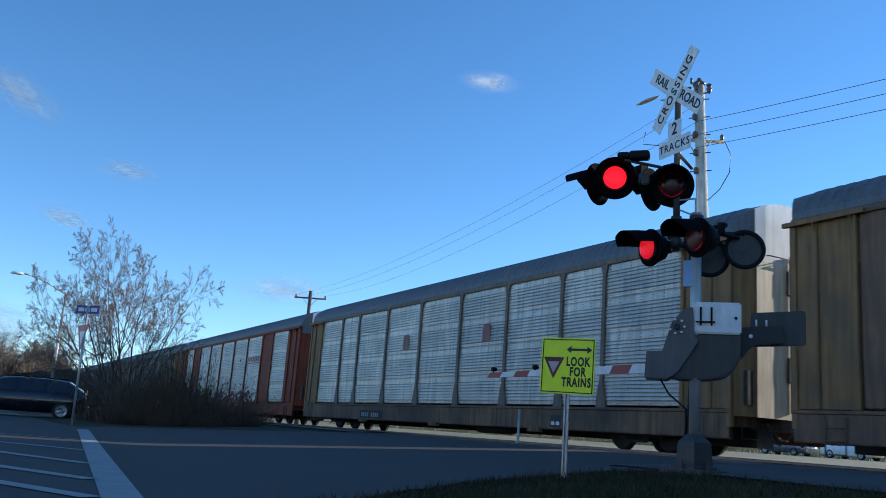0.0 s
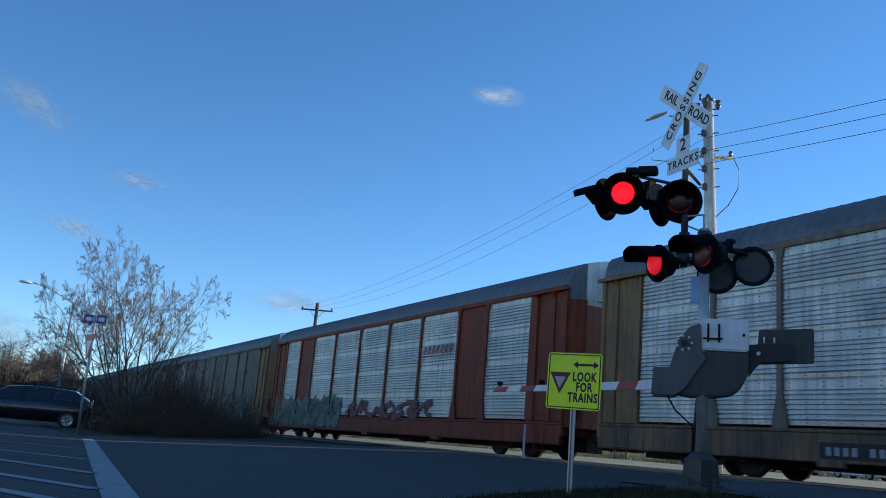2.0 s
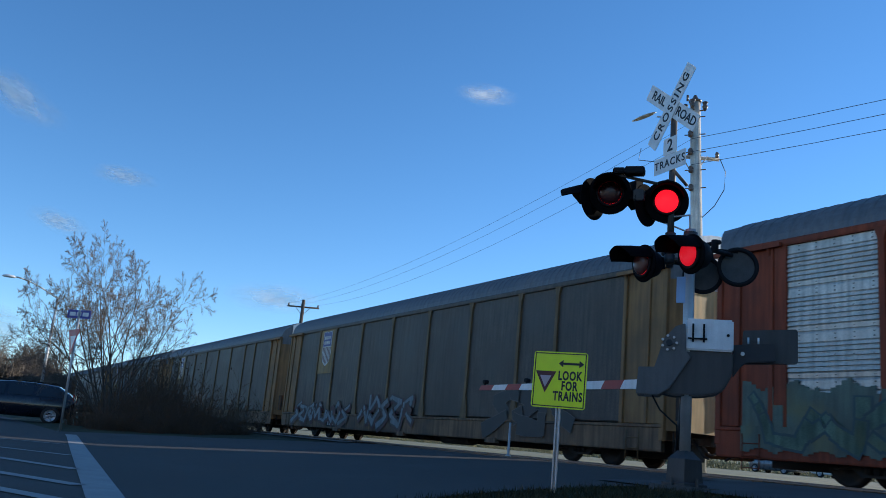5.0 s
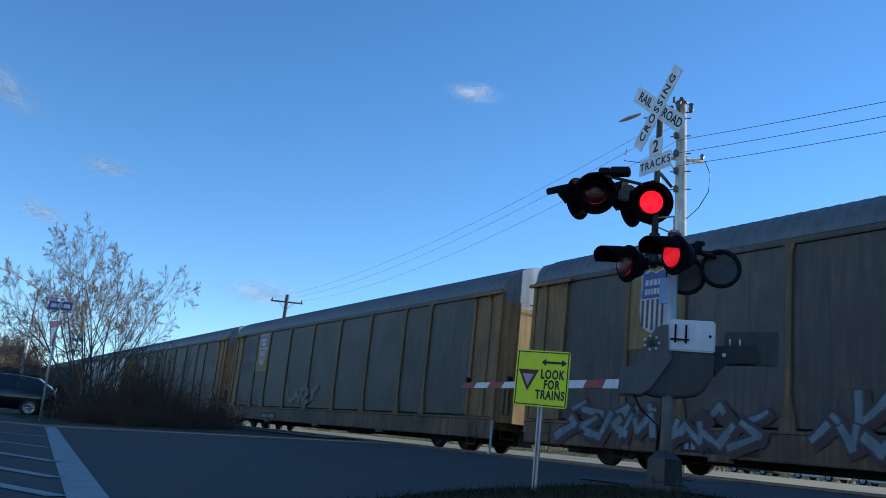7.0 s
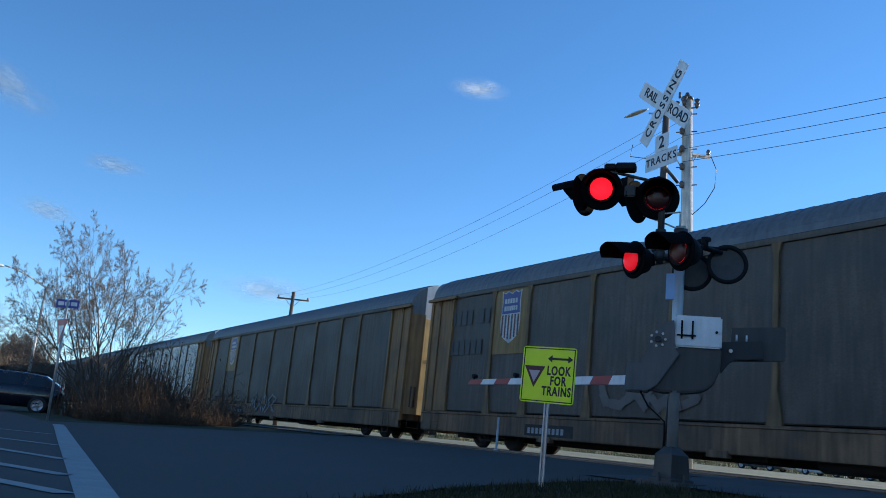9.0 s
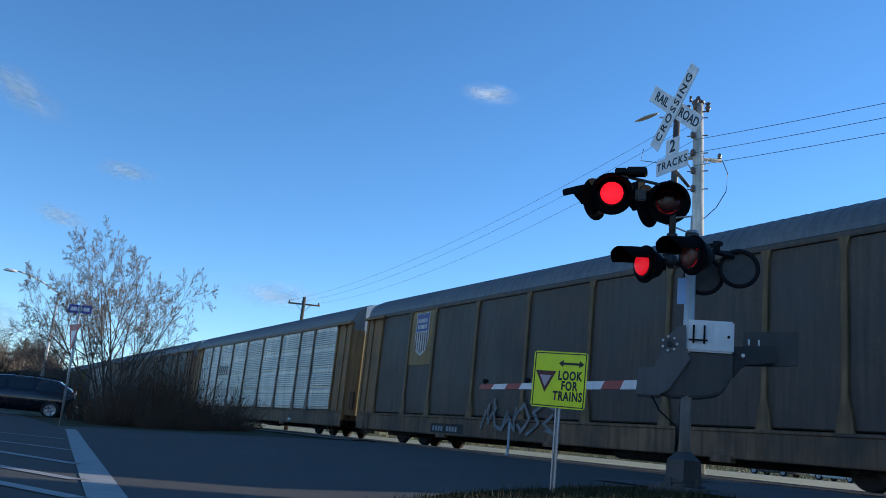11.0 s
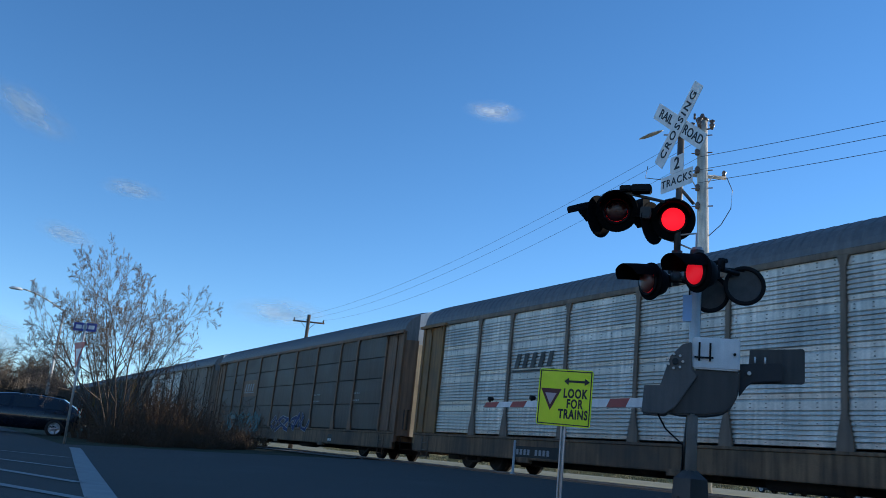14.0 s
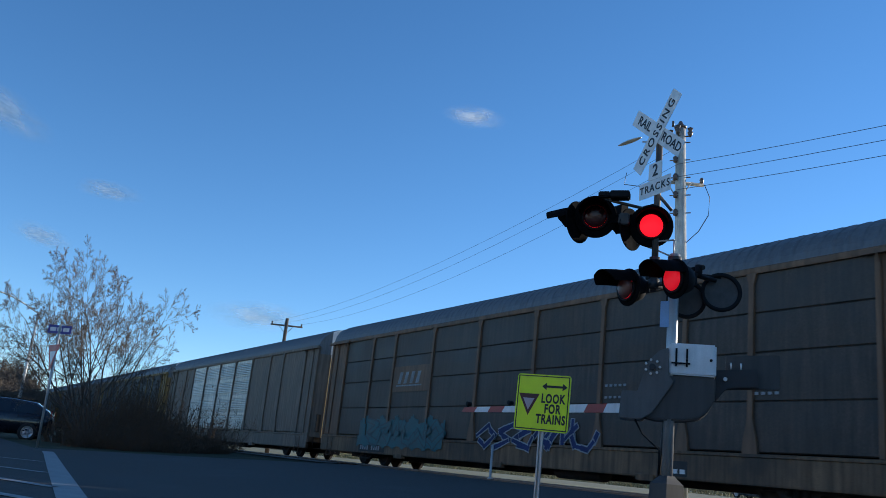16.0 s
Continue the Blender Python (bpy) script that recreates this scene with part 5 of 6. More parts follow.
# ---- cars ----
def car(name, label, paint, m, length=4.9, width=1.9, height=1.7, van=0.0):
    """A people carrier or estate, nose towards +x, wheels on z = 0."""
    thing_ = thing(name, label, "car", m)
    L, W, H = length, width / 2, height
    st = [(-0.5, 0.45, 0.8, 0.82), (-0.485, 0.3, 0.95, 1.0), (-0.44, 0.26, 0.98, H - 0.3 + van), (-0.36, 0.24, 0.98, H - 0.06), (-0.2, 0.22, 0.97, H), (0.0, 0.22, 0.95, H), (0.12, 0.22, 0.94, H - 0.06),
          (0.22, 0.22, 0.93, H - 0.34), (0.3, 0.22, 0.96, 1.03), (0.38, 0.23, 0.9, 0.97), (0.46, 0.26, 0.78, 0.84), (0.495, 0.34, 0.6, 0.66)]
    bm = bmesh.new()
    rows = []
    for x, z0, zb, zr in st:
        k = 1 - 0.16 * (abs(x) * 2) ** 4
        top = max(0.02, (zr - zb) / (H - 0.95))
        wr = W * k * (1 - 0.24 * min(1, top))
        half = [(W * k * 0.9, z0), (W * k, z0 + 0.12), (W * k, zb - 0.06), (W * k * 0.97, zb), (wr, max(zb + 0.005, zr - 0.05)), (wr * 0.7, zr)]
        rows.append([bm.verts.new((x * L, -y, z)) for y, z in half] + [bm.verts.new((x * L, y, z)) for y, z in half[::-1]])
    for a, b in zip(rows, rows[1:]):
        for k in range(len(a)):
            f = bm.faces.new((a[k], b[k], b[(k + 1) % len(a)], a[(k + 1) % len(a)]))
            f.smooth = True
    bm.faces.new(rows[0]), bm.faces.new(rows[-1][::-1])
    part("body", bm, paint, thing_)
    spans = ((2, 4), (4, 5), (5, 7))
    for i, j in spans:
        for s in (0, 1):
            bm = bmesh.new()
            up, lo = [], []
            for q in range(i, j + 1):
                x, z0, zb, zr = st[q]
                k = 1 - 0.16 * (abs(x) * 2) ** 4
                top = max(0.02, (zr - zb) / (H - 0.95))
                wr = W * k * (1 - 0.24 * min(1, top))
                yb, yt = W * k * 0.97, wr
                for tgt, f in ((lo, 0.1), (up, 0.9)):
                    y = yb + (yt - yb) * f + 0.012
                    xx = x * L + (0.06 if q == i else -0.06 if q == j else 0)
                    tgt.append(bm.verts.new((xx, y if s else -y, zb + (zr - 0.05 - zb) * f)))
            for q in range(len(up) - 1):
                bm.faces.new((lo[q], lo[q + 1], up[q + 1], up[q]))
            part("window", bm, M["carglass"], thing_)
    for q0, q1, f0, f1 in ((7, 8, 0.05, 0.95), (2, 1, 0.1, 0.9)):
        bm = bmesh.new()
        quad = []
        for q, f in ((q0, 0.8), (q1, 0.8)):
            x, z0, zb, zr = st[q]
            wr = W * 0.78
            sx = 0.02 if q0 == 7 else -0.02
            quad.append([(x * L + sx, -wr * f, zr + 0.012), (x * L + sx, wr * f, zr + 0.012)])
        bm.faces.new([bm.verts.new(p) for p in (quad[0][0], quad[0][1], quad[1][1], quad[1][0])])
        part("windscreen" if q0 == 7 else "rear_window", bm, M["carglass"], thing_)
    for x in (-0.34, 0.27):
        for y in (-1, 1):
            mw = pose(x * L, y * (W - 0.1), 0.33, 0, 0, 0 if y < 0 else 180)
            bm = bmesh.new()
            lathe(bm, [(0.22, -0.11), (0.31, -0.11), (0.335, -0.07), (0.335, 0.07), (0.31, 0.11), (0.22, 0.11)], Matrix.Rotation(radians(90), 4, "X"), 24)
            wheel = part("wheel", bm, M["tyre"], thing_, m=mw)
            bm = bmesh.new()
            lathe(bm, [(0.0, 0.085), (0.05, 0.09), (0.06, 0.06), (0.2, 0.075), (0.23, 0.105), (0.23, 0.0)], Matrix.Rotation(radians(90), 4, "X"), 20)
            for k in range(5):
                a = k * 1.2566
                tube(bm, (0.05 * math.cos(a), -0.1, 0.05 * math.sin(a)), (0.2 * math.cos(a), -0.1, 0.2 * math.sin(a)), 0.022, seg=5)
            part("rim", bm, M["rim"], wheel)
    for y in (-1, 1):
        bm = bmesh.new()
        prism(bm, [(-0.06, -0.2), (0.06, -0.2), (0.06, 0.2), (-0.06, 0.2)], facing((-0.482 * L, y * W * 0.74, 1.0), (-1, y * 0.25, 0)), 0.03)
        part("tail_light", bm, M["lamp_red"], thing_)
        bm = bmesh.new()
        prism(bm, [(-0.16, -0.06), (0.16, -0.08), (0.16, 0.06), (-0.16, 0.08)], facing((0.475 * L, y * W * 0.66, 0.72), (1, y * 0.3, 0.1)), 0.03)
        part("headlight", bm, M["rim"], thing_)
        bm = bmesh.new()
        lathe(bm, [(0.0, -0.08), (0.08, -0.07), (0.1, 0.0), (0.06, 0.08), (0.0, 0.09)], pose(0.2 * L, y * (W + 0.1), 1.02, 90, 0, 0), 10)
        part("mirror", bm, paint, thing_)
    bm = bmesh.new()
    for y in (-1, 1):
        tube(bm, (-0.34 * L, y * W * 0.62, H + 0.03), (0.06 * L, y * W * 0.62, H + 0.03), 0.02, seg=6)
    part("roof_rail", bm, M["black"], thing_)
    return thing_


h = math.degrees(math.atan2(-0.98, -0.2))
car("minivan", "dark blue minivan standing at the roadside", M["carblue"], pose(-37.7, 2.1, -0.03, 0, 0, h), 4.9, 1.9, 1.52)


def far_z(y):
    return ground_z(-40, y)


for x, y, mm, lab, rz in ((-43.5, 60.0, "carwhite", "white parked car lit by the low sun", 176), (-38.0, 60.4, "carwhite", "white parked car beyond the tracks", 4), (-49.5, 60.2, "cargrey", "grey parked car beyond the tracks", 2),
                          (-31.5, 60.2, "carwhite", "pale parked van beyond the tracks", 178)):
    car("parked_car", lab, M[mm], pose(x, y, far_z(y), 0, 0, rz), 4.6, 1.8, 1.55)


# ---- distance ----
def far_brush(x, y, w, h, seed, n, label, material):
    """A far thicket: upright sprays of twigs with an uneven top."""
    rng = random.Random(seed)
    ob = thing("far_thicket", label, "bushes", pose(x, y, ground_z(x, y)), "far thickets", "stuff")
    segs = []
    for _ in range(n):
        px = rng.uniform(-w, w)
        py = rng.uniform(-2.5, 2.5)
        hh = h * rng.uniform(0.5, 1.0) * (0.65 + 0.35 * math.sin(px * 0.9 + seed) * math.cos(px * 0.37)) * (1 - 0.5 * (px / w) ** 4)
        p = Vector((px, py, 0))
        for k in range(3):
            q = p + Vector((rng.uniform(-0.2, 0.2), rng.uniform(-0.2, 0.2), hh / 3))
            segs.append((p, q, 0.045, 0.03))
            for _ in range(3):
                s = Vector((rng.uniform(-1, 1), rng.uniform(-1, 1), rng.uniform(0, 1))).normalized() * hh * 0.22
                segs.append((q, q + s, 0.03, 0.012))
            p = q
    sticks("growth", segs, material, ob, 3)
    return ob


for k, (x, y, w, hh) in enumerate(((-92, 4, 10, 5.5), (-118, 9, 14, 8.0), (-100, -2, 10, 6.0), (-150, 4, 20, 11.0), (-175, 12, 22, 12.0), (-130, -9, 16, 9.0))):
    far_brush(x, y, w, hh, 30 + k, 1500, "brown leafless thicket in the distance", M["litbrush"])
for k, x in enumerate(range(-150, 60, 30)):
    far_brush(x, 68 + (k % 3) * 2, 16, 1.9, 60 + k, 700, "tall straw-coloured dry grass beyond the tracks", M["straw"])


# ---- clouds ----
def cloud_material(seed):
    m = bpy.data.materials.new("thin_cloud")
    m.use_nodes = True
    nt = m.node_tree
    nt.nodes.remove(nt.nodes["Principled BSDF"])
    tc, n, g = nt.nodes.new("ShaderNodeTexCoord"), nt.nodes.new("ShaderNodeTexNoise"), nt.nodes.new("ShaderNodeTexGradient")
    mp = nt.nodes.new("ShaderNodeMapping")
    mp.inputs["Location"].default_value = (seed * 3.1, seed * 1.7, 0)
    nt.links.new(tc.outputs["Object"], mp.inputs["Vector"])
    nt.links.new(mp.outputs[0], n.inputs["Vector"])
    n.inputs["Scale"].default_value, n.inputs["Detail"].default_value, n.inputs["Roughness"].default_value = 1.6, 7, 0.62
    g.gradient_type = "SPHERICAL"
    nt.links.new(tc.outputs["Object"], g.inputs["Vector"])
    mul = nt.nodes.new("ShaderNodeMath")
    mul.operation = "MULTIPLY"
    nt.links.new(n.outputs["Fac"], mul.inputs[0])
    nt.links.new(g.outputs["Fac"], mul.inputs[1])
    mr = nt.nodes.new("ShaderNodeMapRange")
    mr.interpolation_type = "SMOOTHSTEP"
    mr.inputs["From Min"].default_value, mr.inputs["From Max"].default_value, mr.inputs["To Max"].default_value = 0.05, 0.58, 0.6
    nt.links.new(mul.outputs[0], mr.inputs["Value"])
    tr, df, tl, ad, mx = (nt.nodes.new("ShaderNode" + k) for k in ("BsdfTransparent", "BsdfDiffuse", "BsdfTranslucent", "AddShader", "MixShader"))
    df.inputs["Color"].default_value, tl.inputs["Color"].default_value = (0.5, 0.5, 0.5, 1), (0.4, 0.4, 0.4, 1)
    nt.links.new(df.outputs[0], ad.inputs[0]), nt.links.new(tl.outputs[0], ad.inputs[1])
    nt.links.new(mr.outputs[0], mx.inputs[0]), nt.links.new(tr.outputs[0], mx.inputs[1]), nt.links.new(ad.outputs[0], mx.inputs[2])
    nt.links.new(mx.outputs[0], nt.nodes["Material Output"].inputs["Surface"])
    return m


def cloud(az, el, w, h, tilt, seed):
    """A thin cloud far off: a soft wisp facing the place."""
    d = Vector((math.cos(radians(az)) * math.cos(radians(el)), math.sin(radians(az)) * math.cos(radians(el)), math.sin(radians(el))))
    R = 2500
    bm = bmesh.new()
    n = 12
    grid = [[bm.verts.new((-1 + 2 * i / n, -1 + 2 * j / n, 0.15 * math.sin(i * 1.3) * math.cos(j))) for i in range(n + 1)] for j in range(n + 1)]
    for j in range(n):
        for i in range(n):
            bm.faces.new((grid[j][i], grid[j][i + 1], grid[j + 1][i + 1], grid[j + 1][i]))
    ob = part("cloud", bm, cloud_material(seed))
    ob.matrix_basis = facing(d * R, -d) @ pose(0, 0, 0, 0, 0, tilt) @ Matrix.Diagonal((R * math.tan(radians(w)), R * math.tan(radians(h)), 30, 1))
    ob.visible_shadow = False
    return tagged(ob, "small thin white wisp of cloud", "cloud", "clouds", "structure")

for az, el, w, h, tilt, seed in ((179.6, 18.2, 3.8, 1.5, -22, 1.0), (149.2, 23.3, 2.6, 0.95, -4, 2.0), (172.7, 14.8, 2.6, 0.8, -2, 3.0), (162.2, 8.5, 4.2, 1.3, 2, 4.0), (179.8, 4.6, 5.0, 1.8, 0, 5.0), (176.0, 11.3, 2.4, 0.9, -10, 6.0)):
    cloud(az, el, w, h, tilt, seed)

# ---- paint and markings on the wagons ----
M.update(
    teal=mat("teal_spray_paint", (0.085, 0.12, 0.09), 0.6, vary=0.35, scale=1.2, streak=0.3, dirt=(0.17, 0.15, 0.05)),
    fadedspray=mat("faded_pale_spray_paint", (0.27, 0.28, 0.28), 0.6, vary=0.4, scale=2, streak=0.4, dirt=(0.14, 0.14, 0.135)),
    palespray=mat("pale_grey_spray_paint", (0.3, 0.32, 0.33), 0.6, vary=0.25, scale=2, streak=0.2),
    bluespray=mat("blue_spray_paint", (0.03, 0.042, 0.12), 0.7, spec=0.2, vary=0.3, scale=2),
    pinkspray=mat("faded_red_spray_paint", (0.2, 0.07, 0.065), 0.75, spec=0.15, vary=0.3, scale=2),
    paleteal=mat("pale_teal_spray_paint", (0.1, 0.15, 0.11), 0.75, spec=0.15, vary=0.5, scale=1.1, streak=0.3, dirt=(0.15, 0.14, 0.05)),
    deepteal=mat("deep_teal_spray_paint", (0.03, 0.06, 0.065), 0.6, vary=0.3, scale=2),
    fadedrose=mat("faded_rose_spray_paint", (0.24, 0.11, 0.105), 0.75, spec=0.15, vary=0.3, scale=2, streak=0.3),
    iceblue=mat("ice_blue_spray_paint", (0.21, 0.245, 0.255), 0.75, spec=0.15, vary=0.2, scale=2, streak=0.25),
    wine=mat("wine_red_spray_paint", (0.07, 0.022, 0.022), 0.6, vary=0.3, scale=2),
    grime=mat("grey_washed_spray_paint", (0.12, 0.1, 0.085), 0.6, vary=0.3, scale=2),
    darkteal=mat("dark_teal_spray_paint", (0.02, 0.1, 0.11), 0.6, vary=0.3, scale=2),
    dim=mat("faded_dark_marking", (0.05, 0.046, 0.042), 0.6, vary=0.3, scale=2),
    emblemwhite=mat("emblem_faded_white", (0.5, 0.47, 0.44), 0.5, vary=0.2, scale=2, streak=0.3),
    emblemblue=mat("emblem_blue", (0.05, 0.06, 0.2), 0.5, vary=0.15),
    emblemred=mat("emblem_red", (0.28, 0.05, 0.05), 0.5, vary=0.15),
)
WAGON = dict(CARS)
SIDE = Matrix(((1, 0, 0, 0), (0, 0, -1, -0.004), (0, 1, 0, 0), (0, 0, 0, 1)))      # plan of the side: x along, y up, +z towards the road


def proud(x, z):
    """How far the wagon's side stands out at a spot: sill, posts, or panel."""
    if z < 1.07:
        return 0.05
    near = min(abs(x + q) for q in POSTS)
    return 0.036 if near < (0.24 if z < 1.5 else 0.1) else 0.0


def stroke(bm, a, b, w, lift, follow=False):
    d = Vector((b[0] - a[0], b[1] - a[1]))
    d = d.normalized() if d.length > 0.01 else Vector((1, 0))
    n = Vector((-d.y, d.x)) * w / 2
    e = d * w * 0.3
    if follow:
        lift += max(proud(*a), proud(*b))
    prism(bm, [(a[0] - e.x + n.x, a[1] - e.y + n.y), (a[0] - e.x - n.x, a[1] - e.y - n.y), (b[0] + e.x - n.x, b[1] + e.y - n.y), (b[0] + e.x + n.x, b[1] + e.y + n.y)], SIDE @ pose(0, 0, lift), 0.002)


# pointed strokes of sprayed shapes, in a unit box; none of them is a letter
SHAPES = (((0, 0.1), (0.5, 1), (0.6, 0.3), (1.1, 0.9)), ((0.1, 0.9), (0.9, 0.75), (0.2, 0.35), (1, 0.05), (0.4, 0.15)), ((0, 0.5), (0.5, 0.95), (1, 0.5), (0.5, 0.05), (0.15, 0.3)),
          ((0, 1), (0.3, 0.2), (0.8, 0.1), (1.1, 0.6)), ((0.1, 0), (0.35, 0.8), (0.95, 1), (0.6, 0.45), (1.05, 0.2)), ((1, 1), (0.3, 0.7), (0.75, 0.35), (0, 0)), ((0, 0.2), (0.4, 0.55), (0.9, 0.1), (0.8, 0.9)))


def graffiti(k, x0, x1, z0, z1, fill, edge, seed, letters_n, label, weight=0.26, shadow=None, rim=0.11):
    """Sprayed block shapes: each stroke in an outline and a fill over it, some with a dark shadow; not readable."""
    rng = random.Random(seed)
    fat, thin, under = bmesh.new(), bmesh.new(), bmesh.new()
    w = (x1 - x0) / letters_n
    for i in range(letters_n):
        shape = SHAPES[(i * 3 + seed) % len(SHAPES)]
        lean, hh = rng.uniform(-0.1, 0.25), (z1 - z0) * rng.uniform(0.85, 1.1)
        pts = [(x0 + w * (i - 0.08 + 1.14 * px + lean * (py - 0.5)) + rng.uniform(-0.06, 0.06) * w, z0 + hh * py * 0.96) for px, py in shape]
        top = 0.0004 * (i % 3)
        for j, (a, b) in enumerate(zip(pts, pts[1:])):
            fw = w * weight * rng.uniform(0.7, 1.25)
            m = max(2, int(math.hypot(b[0] - a[0], b[1] - a[1]) / 0.2))
            bow = rng.uniform(-0.1, 0.1) * w
            arc = [(a[0] + (b[0] - a[0]) * q / m + bow * math.sin(q / m * 3.14), a[1] + (b[1] - a[1]) * q / m) for q in range(m + 1)]
            for q, (u, v) in enumerate(zip(arc, arc[1:])):
                f = fw * (0.75 + 0.5 * q / m)
                tiny = 0.00004 * (q + 7 * j)
                stroke(fat, u, v, f, 0.005 + top + tiny * 0.2, True)
                stroke(thin, u, v, f + rim, 0.0025 + top + tiny * 0.2, True)
                if shadow:
                    stroke(under, (u[0] + 0.08, u[1] - 0.05), (v[0] + 0.08, v[1] - 0.05), f + 0.2, 0.0005 + tiny * 0.2, True)
    if shadow:
        tagged(part("graffiti_shadow", under, shadow, WAGON[k]), kind="stuff")
    else:
        under.free()
    tagged(part("graffiti", fat, fill, WAGON[k], label), kind="stuff")
    tagged(part("graffiti_outline", thin, edge, WAGON[k]), kind="stuff")


def sprayed_field(k, x0, x1, z0, z1, material, seed, label):
    """A sprayed ground with an uneven edge, following sill and posts."""
    rng = random.Random(seed)
    bm = bmesh.new()
    n = max(4, round((x1 - x0) / 0.12))
    tops = [z1 - 0.35 * abs(math.sin(i * 0.31 + seed)) * rng.uniform(0.5, 1.0) for i in range(n)]
    lows = [z0 + 0.12 * abs(math.sin(i * 0.5 + seed * 2)) for i in range(n)]
    for i in range(n):
        xa, xb = x0 + (x1 - x0) * i / n, x0 + (x1 - x0) * (i + 1) / n
        cuts = [lows[i]] + [c for c in (1.065, 1.5) if lows[i] < c < tops[i]] + [tops[i]]
        for za, zb in zip(cuts, cuts[1:]):
            prism(bm, [(xa, za), (xb, za), (xb, zb), (xa, zb)], SIDE @ pose(0, 0, proud((xa + xb) / 2, (za + zb) / 2) - 0.001), 0.001)
    tagged(part("graffiti_ground", bm, material, WAGON[k], label), kind="stuff")


def shield(k, x, z, w=1.05, h=1.65):
    """A striped shield emblem on a gold plate, as plain shapes."""
    bm = bmesh.new()
    prism(bm, [(-22.84, 2.85), (-21.06, 2.85), (-21.06, 4.88), (-22.84, 4.88)], SIDE @ pose(0, 0, -0.004), 0.004)
    plate_ = part("emblem_plate", bm, M["gold"], WAGON[k])
    out = [(-0.5, 0.5), (-0.36, 0.46), (-0.2, 0.5), (0, 0.45), (0.2, 0.5), (0.36, 0.46), (0.5, 0.5), (0.46, 0.28), (0.5, -0.1), (0.44, -0.34), (0.2, -0.44), (0, -0.5), (-0.2, -0.44), (-0.44, -0.34), (-0.5, -0.1), (-0.46, 0.28)]
    bm = bmesh.new()
    prism(bm, [(x + a * w, z + b * h) for a, b in out], SIDE @ pose(0, 0, 0.002), 0.002)
    badge = part("emblem", bm, M["emblemwhite"], plate_, "white striped shield emblem with a blue head")
    bm = bmesh.new()
    prism(bm, [(x + a * w * 0.92, z + b * h * 0.96) for a, b in out[:8]] + [(x + 0.46 * w, z + 0.06 * h), (x - 0.46 * w, z + 0.06 * h), (x - 0.43 * w, z + 0.27 * h)], SIDE @ pose(0, 0, 0.005), 0.002)
    part("emblem_head", bm, M["emblemblue"], plate_)
    bm = bmesh.new()
    for i in range(6):
        sx = x + (-0.4 + i * 0.16) * w
        lo = -0.36 - 0.08 * (1 - abs(i - 2.5) / 2.5)
        box_ = [(sx - 0.04 * w, z + lo * h), (sx + 0.04 * w, z + lo * h), (sx + 0.04 * w, z + 0.04 * h), (sx - 0.04 * w, z + 0.04 * h)]
        prism(bm, box_, SIDE @ pose(0, 0, 0.005), 0.002)
    part("emblem_stripes", bm, M["maroon"], plate_)
    bm = bmesh.new()
    for zz, n in ((0.3, 5), (0.16, 7)):
        for q in range(n):
            a = x + (-0.34 + 0.68 * q / n) * w
            prism(bm, [(a, z + (zz - 0.045) * h), (a + 0.5 * w / n, z + (zz - 0.045) * h), (a + 0.5 * w / n, z + (zz + 0.045) * h), (a, z + (zz + 0.045) * h)], SIDE @ pose(0, 0, 0.008), 0.002)
    tagged(part("emblem_bars", bm, M["emblemwhite"], plate_), kind="stuff")


def marks(k, x, z=0.52, n=6, h=0.2, wide=0.16, material="signwhite", lift=0.018, name="number_bar"):
    """A row of short bars where the wagon's number is written."""
    bm = bmesh.new()
    prism(bm, [(0, 0), (wide, 0), (wide, h), (0, h)], SIDE @ pose(0, 0, lift), 0.002)
    me = mesh_of(name, bm)
    for i in range(n):
        if not (n > 6 and i == 4):
            part(name, me, M[material], WAGON[k], m=pose(x + i * (wide + 0.07), 0, z))


def slant_logo(k, x0, x1, z0, z1, n, material, label):
    bm = bmesh.new()
    w = (x1 - x0) / n
    for i in range(n):
        a = x0 + i * w
        prism(bm, [(a, z0), (a + w * 0.5, z0), (a + w * 0.5 + 0.14, z1), (a + 0.14, z1)], SIDE @ pose(0, 0, 0.001), 0.002)
    prism(bm, [(x0 - 0.1, z0 - 0.1), (x1, z0 - 0.1), (x1, z0 - 0.05), (x0 - 0.1, z0 - 0.05)], SIDE @ pose(0, 0, 0.001), 0.002)
    part("logo", bm, material, WAGON[k], label)


for k in (2, 3, 4):
    shield(k, -21.95, 4.0)
for x in (-10.5, -16.4):
    bm = bmesh.new()
    prism(bm, [(x + 0.12 + 0.24 * a, 3.42 + 0.29 * b) for a, b in ((-1, -1), (1, -1), (1, 0.6), (0.7, 1), (-0.7, 1), (-1, 0.6))], SIDE, 0.003)
    badge = part("emblem", bm, M["emblemred"], WAGON[0], "small faded red emblem with pale writing")
    for row in range(3):
        bm = bmesh.new()
        prism(bm, [(x + 0.12 + 0.17 * a, 3.26 + 0.15 * row + 0.035 * b) for a, b in ((-1, -1), (1, -1), (1, 1), (-1, 1))], SIDE @ pose(0, 0, 0.004), 0.002)
        part("writing_bar", bm, M["greypost"], badge)
slant_logo(1, -8.95, -6.65, 3.4, 3.7, 7, M["emblemred"], "slanting red logo shapes")
slant_logo(5, -20.7, -18.6, 3.1, 3.55, 5, M["signblack"], "black striped logo shapes")
bm = bmesh.new()
prism(bm, [(-20.9, 2.68), (-18.2, 2.68), (-18.2, 3.62), (-20.9, 3.62)], SIDE @ pose(0, 0, -0.006), 0.004)
part("logo_patch", bm, M["brown"], WAGON[6])
slant_logo(6, -20.5, -18.7, 2.98, 3.4, 4, M["fadedspray"], "pale slanting logo shapes")
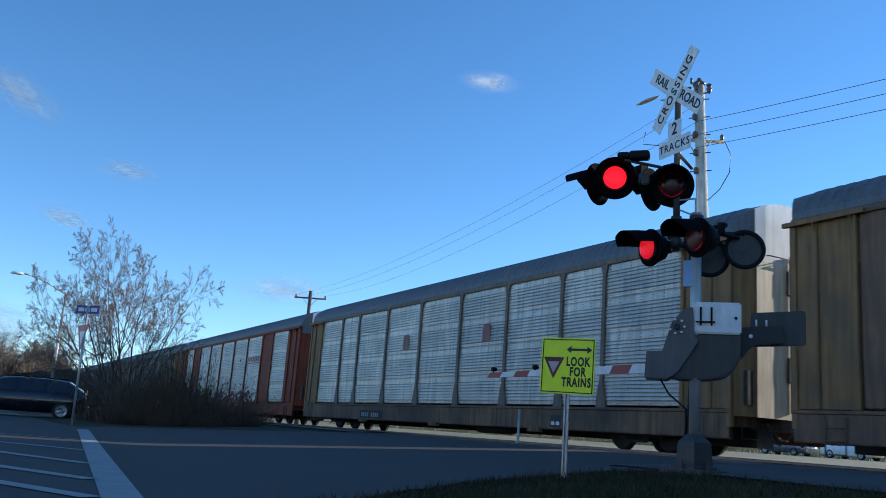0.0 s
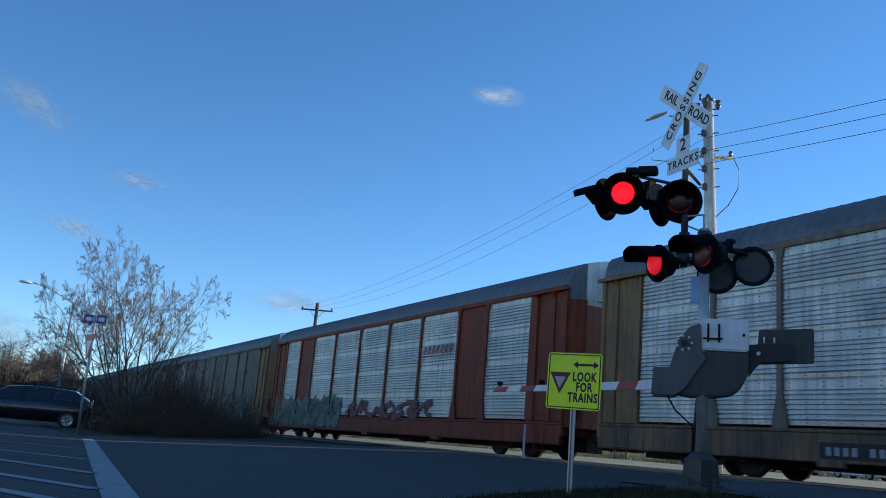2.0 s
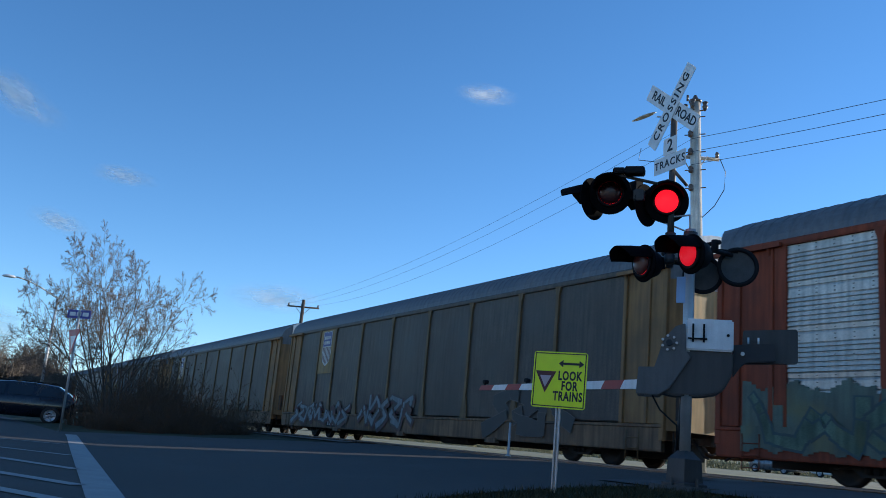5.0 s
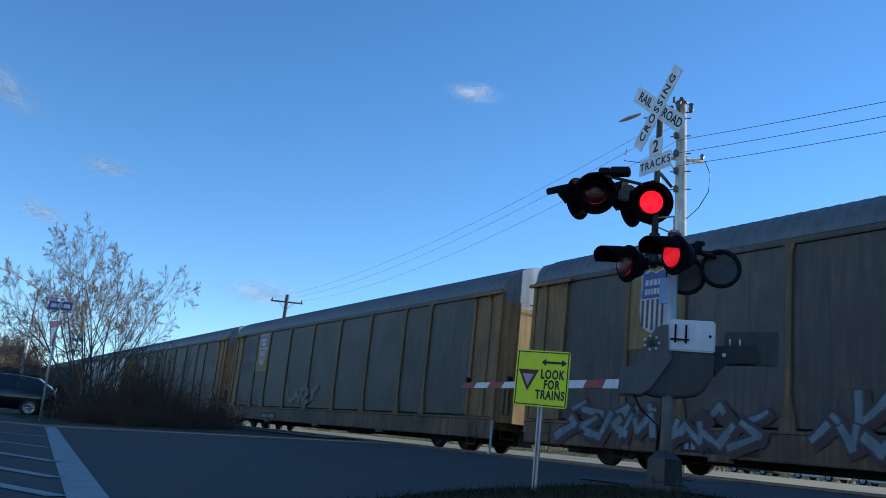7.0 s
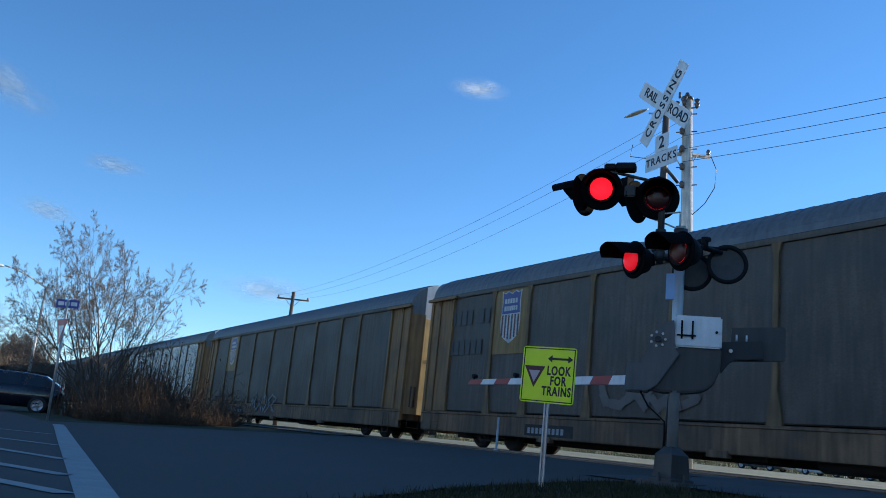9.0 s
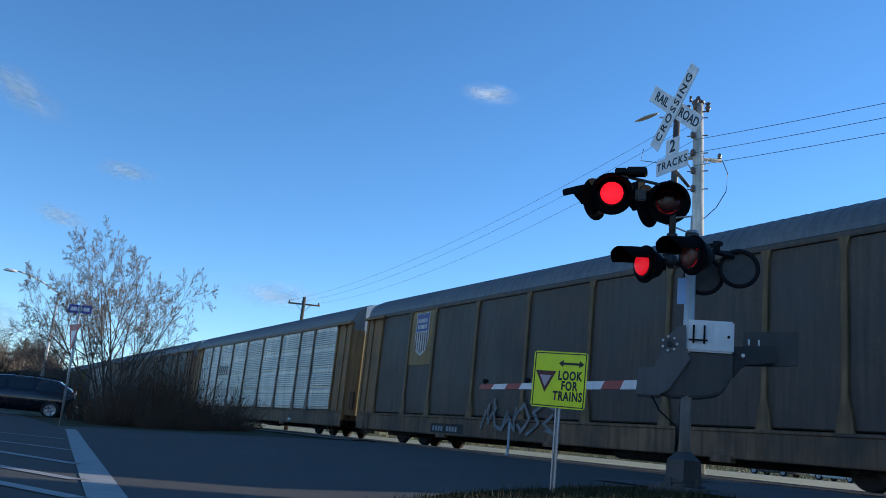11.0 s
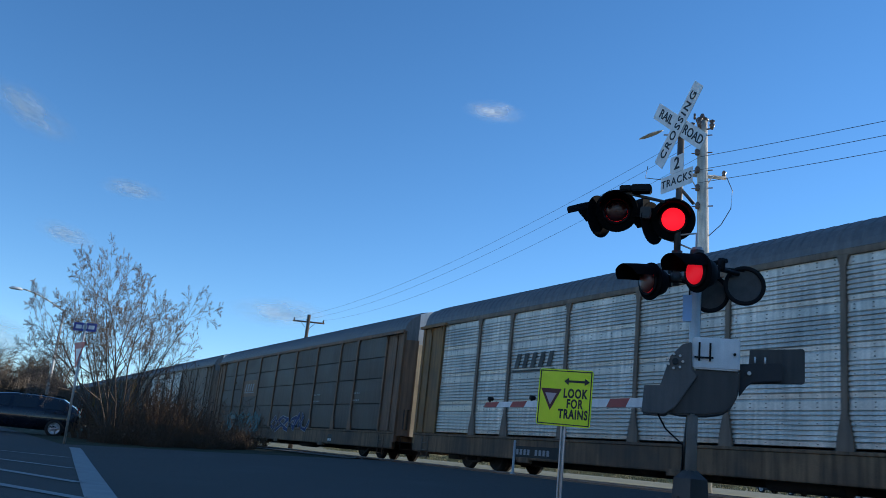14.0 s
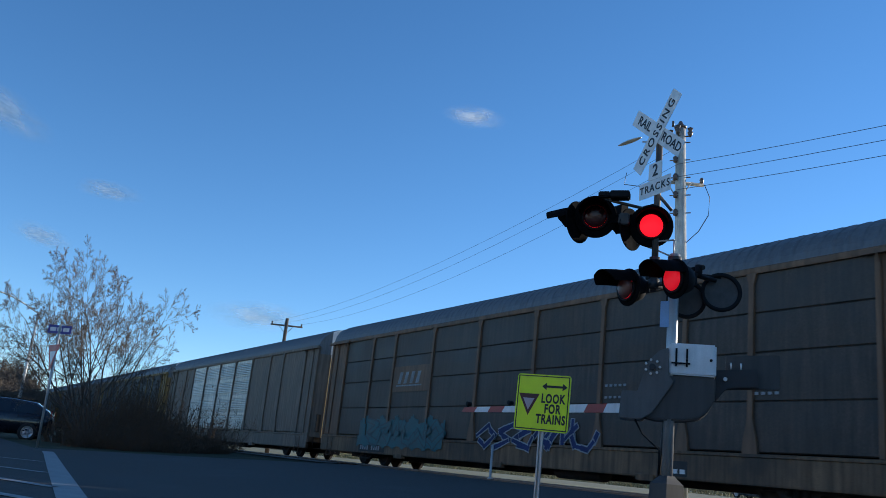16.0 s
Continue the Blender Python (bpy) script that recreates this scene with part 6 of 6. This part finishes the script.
sprayed_field(1, -26.2, -16.6, 0.5, 2.05, M["teal"], 3, "teal and yellow green sprayed ground")
graffiti(1, -25.8, -17.0, 0.62, 1.75, M["paleteal"], M["deepteal"], 3, 7, "teal spray paint with dark edges", 0.2)
graffiti(1, -15.9, -8.0, 1.02, 1.68, M["fadedrose"], M["pinkspray"], 4, 8, "faded red spray paint", 0.17, None, 0.04)
graffiti(2, -25.3, -18.6, 0.62, 1.55, M["iceblue"], M["dim"], 5, 8, "pale blue spray paint with dark edges", 0.19, M["wine"])
graffiti(2, -17.4, -12.9, 0.62, 1.9, M["iceblue"], M["dim"], 6, 5, "pale blue spray paint with dark edges", 0.19, M["wine"])
graffiti(2, -7.6, -3.6, 0.7, 2.0, M["dim"], M["grime"], 12, 3, "dark spray paint with faded edges", 0.3, None, 0.04)
graffiti(3, -17.5, -14.0, 1.3, 2.1, M["grime"], M["grime"], 10, 4, "faint weathered spray paint", 0.16)
graffiti(4, -17.2, -13.4, 0.6, 1.6, M["iceblue"], M["grime"], 7, 6, "pale blue grey spray paint on the lower side", 0.1, None, 0.06)
sprayed_field(6, -23.3, -16.8, 0.6, 1.85, M["darkteal"], 8, "dark teal sprayed ground")
graffiti(6, -22.6, -16.9, 0.75, 1.7, M["darkteal"], M["deepteal"], 8, 6, "dark teal spray paint", 0.16)
graffiti(6, -14.7, -9.3, 0.85, 1.65, M["bluespray"], M["palespray"], 9, 6, "blue spray paint with white edges", 0.16, None, 0.07)
graffiti(-1, -24.5, -20.5, 0.8, 2.0, M["fadedspray"], M["dim"], 11, 3, "pale grey spray paint")
for k, x in ((0, -19.9), (1, -20.2), (2, -20.8), (3, -20.6), (4, -20.4), (5, -20.2), (6, -23.0)):
    bm = bmesh.new()
    prism(bm, [(x - 0.15, 0.46), (x + 2.05, 0.46), (x + 2.05, 0.78), (x - 0.15, 0.78)], SIDE @ pose(0, 0, 0.016), 0.003)
    part("number_board", bm, M["steel"], WAGON[k])
    marks(k, x, 0.53, 9, 0.16, 0.12, "palespray", lift=0.021)
for k in (5, 6, 0):
    bm = bmesh.new()
    prism(bm, [(-6.6, 0.46), (-6.1, 0.46), (-6.1, 0.8), (-6.6, 0.8)], SIDE @ pose(0, 0, 0.017), 0.003)
    part("notice_plate", bm, M["signblack"], WAGON[k])
    marks(k, -6.55, 0.52, 2, 0.1, 0.16, lift=0.022, name="notice_bar")
for z in (2.55, 2.25):
    marks(6, -9.0, z, 5, 0.06, 0.1, "palespray", 0.001, "small_mark")
    marks(6, -4.3, z, 4, 0.06, 0.1, "palespray", 0.001, "small_mark")
marks(3, -25.5, 3.9, 7, 0.5, 0.28, "dim", 0.001, "slogan_bar")
marks(3, -25.5, 2.9, 6, 0.5, 0.28, "dim", 0.001, "slogan_bar")
# ---- what moves ----
FLASH0, FLASH = 0.16, 0.5645


def lamp_rows(first):
    """Each lamp drum turns its lit half out for one beat and in for the next."""
    rows, lit, t = [(0.0, 0 if first else 180)], first, FLASH0
    while t < 16.0:
        a, b = (0, 180) if lit else (180, 0)
        for q in (0, 1, 2, 3):
            rows.append((t - 0.05 + q / 30, a + (b - a) * q / 3))
        lit, t = not lit, t + FLASH
    rows.append((16.1, rows[-1][1]))
    return [(u, pose(0, 0, 0.03, 0, v, 0)) for u, v in rows]


def motions():
    for k, car_ in CARS:
        walk(car_, [(t, wagon_pose(k, t)) for t in (0.0, 4.0, 8.0, 12.0, 16.0)])
    spin = math.degrees(SPEED / 0.457)
    for wheels in WHEELSETS:
        base = wheels.matrix_basis.translation.copy()
        walk(wheels, [(k / FPS, pose(*base, 0, (spin * k / FPS) % 360, 0)) for k in range(16 * FPS + 1)])
    for lamp, first in LAMPS:
        walk(lamp, lamp_rows(first))

motions()
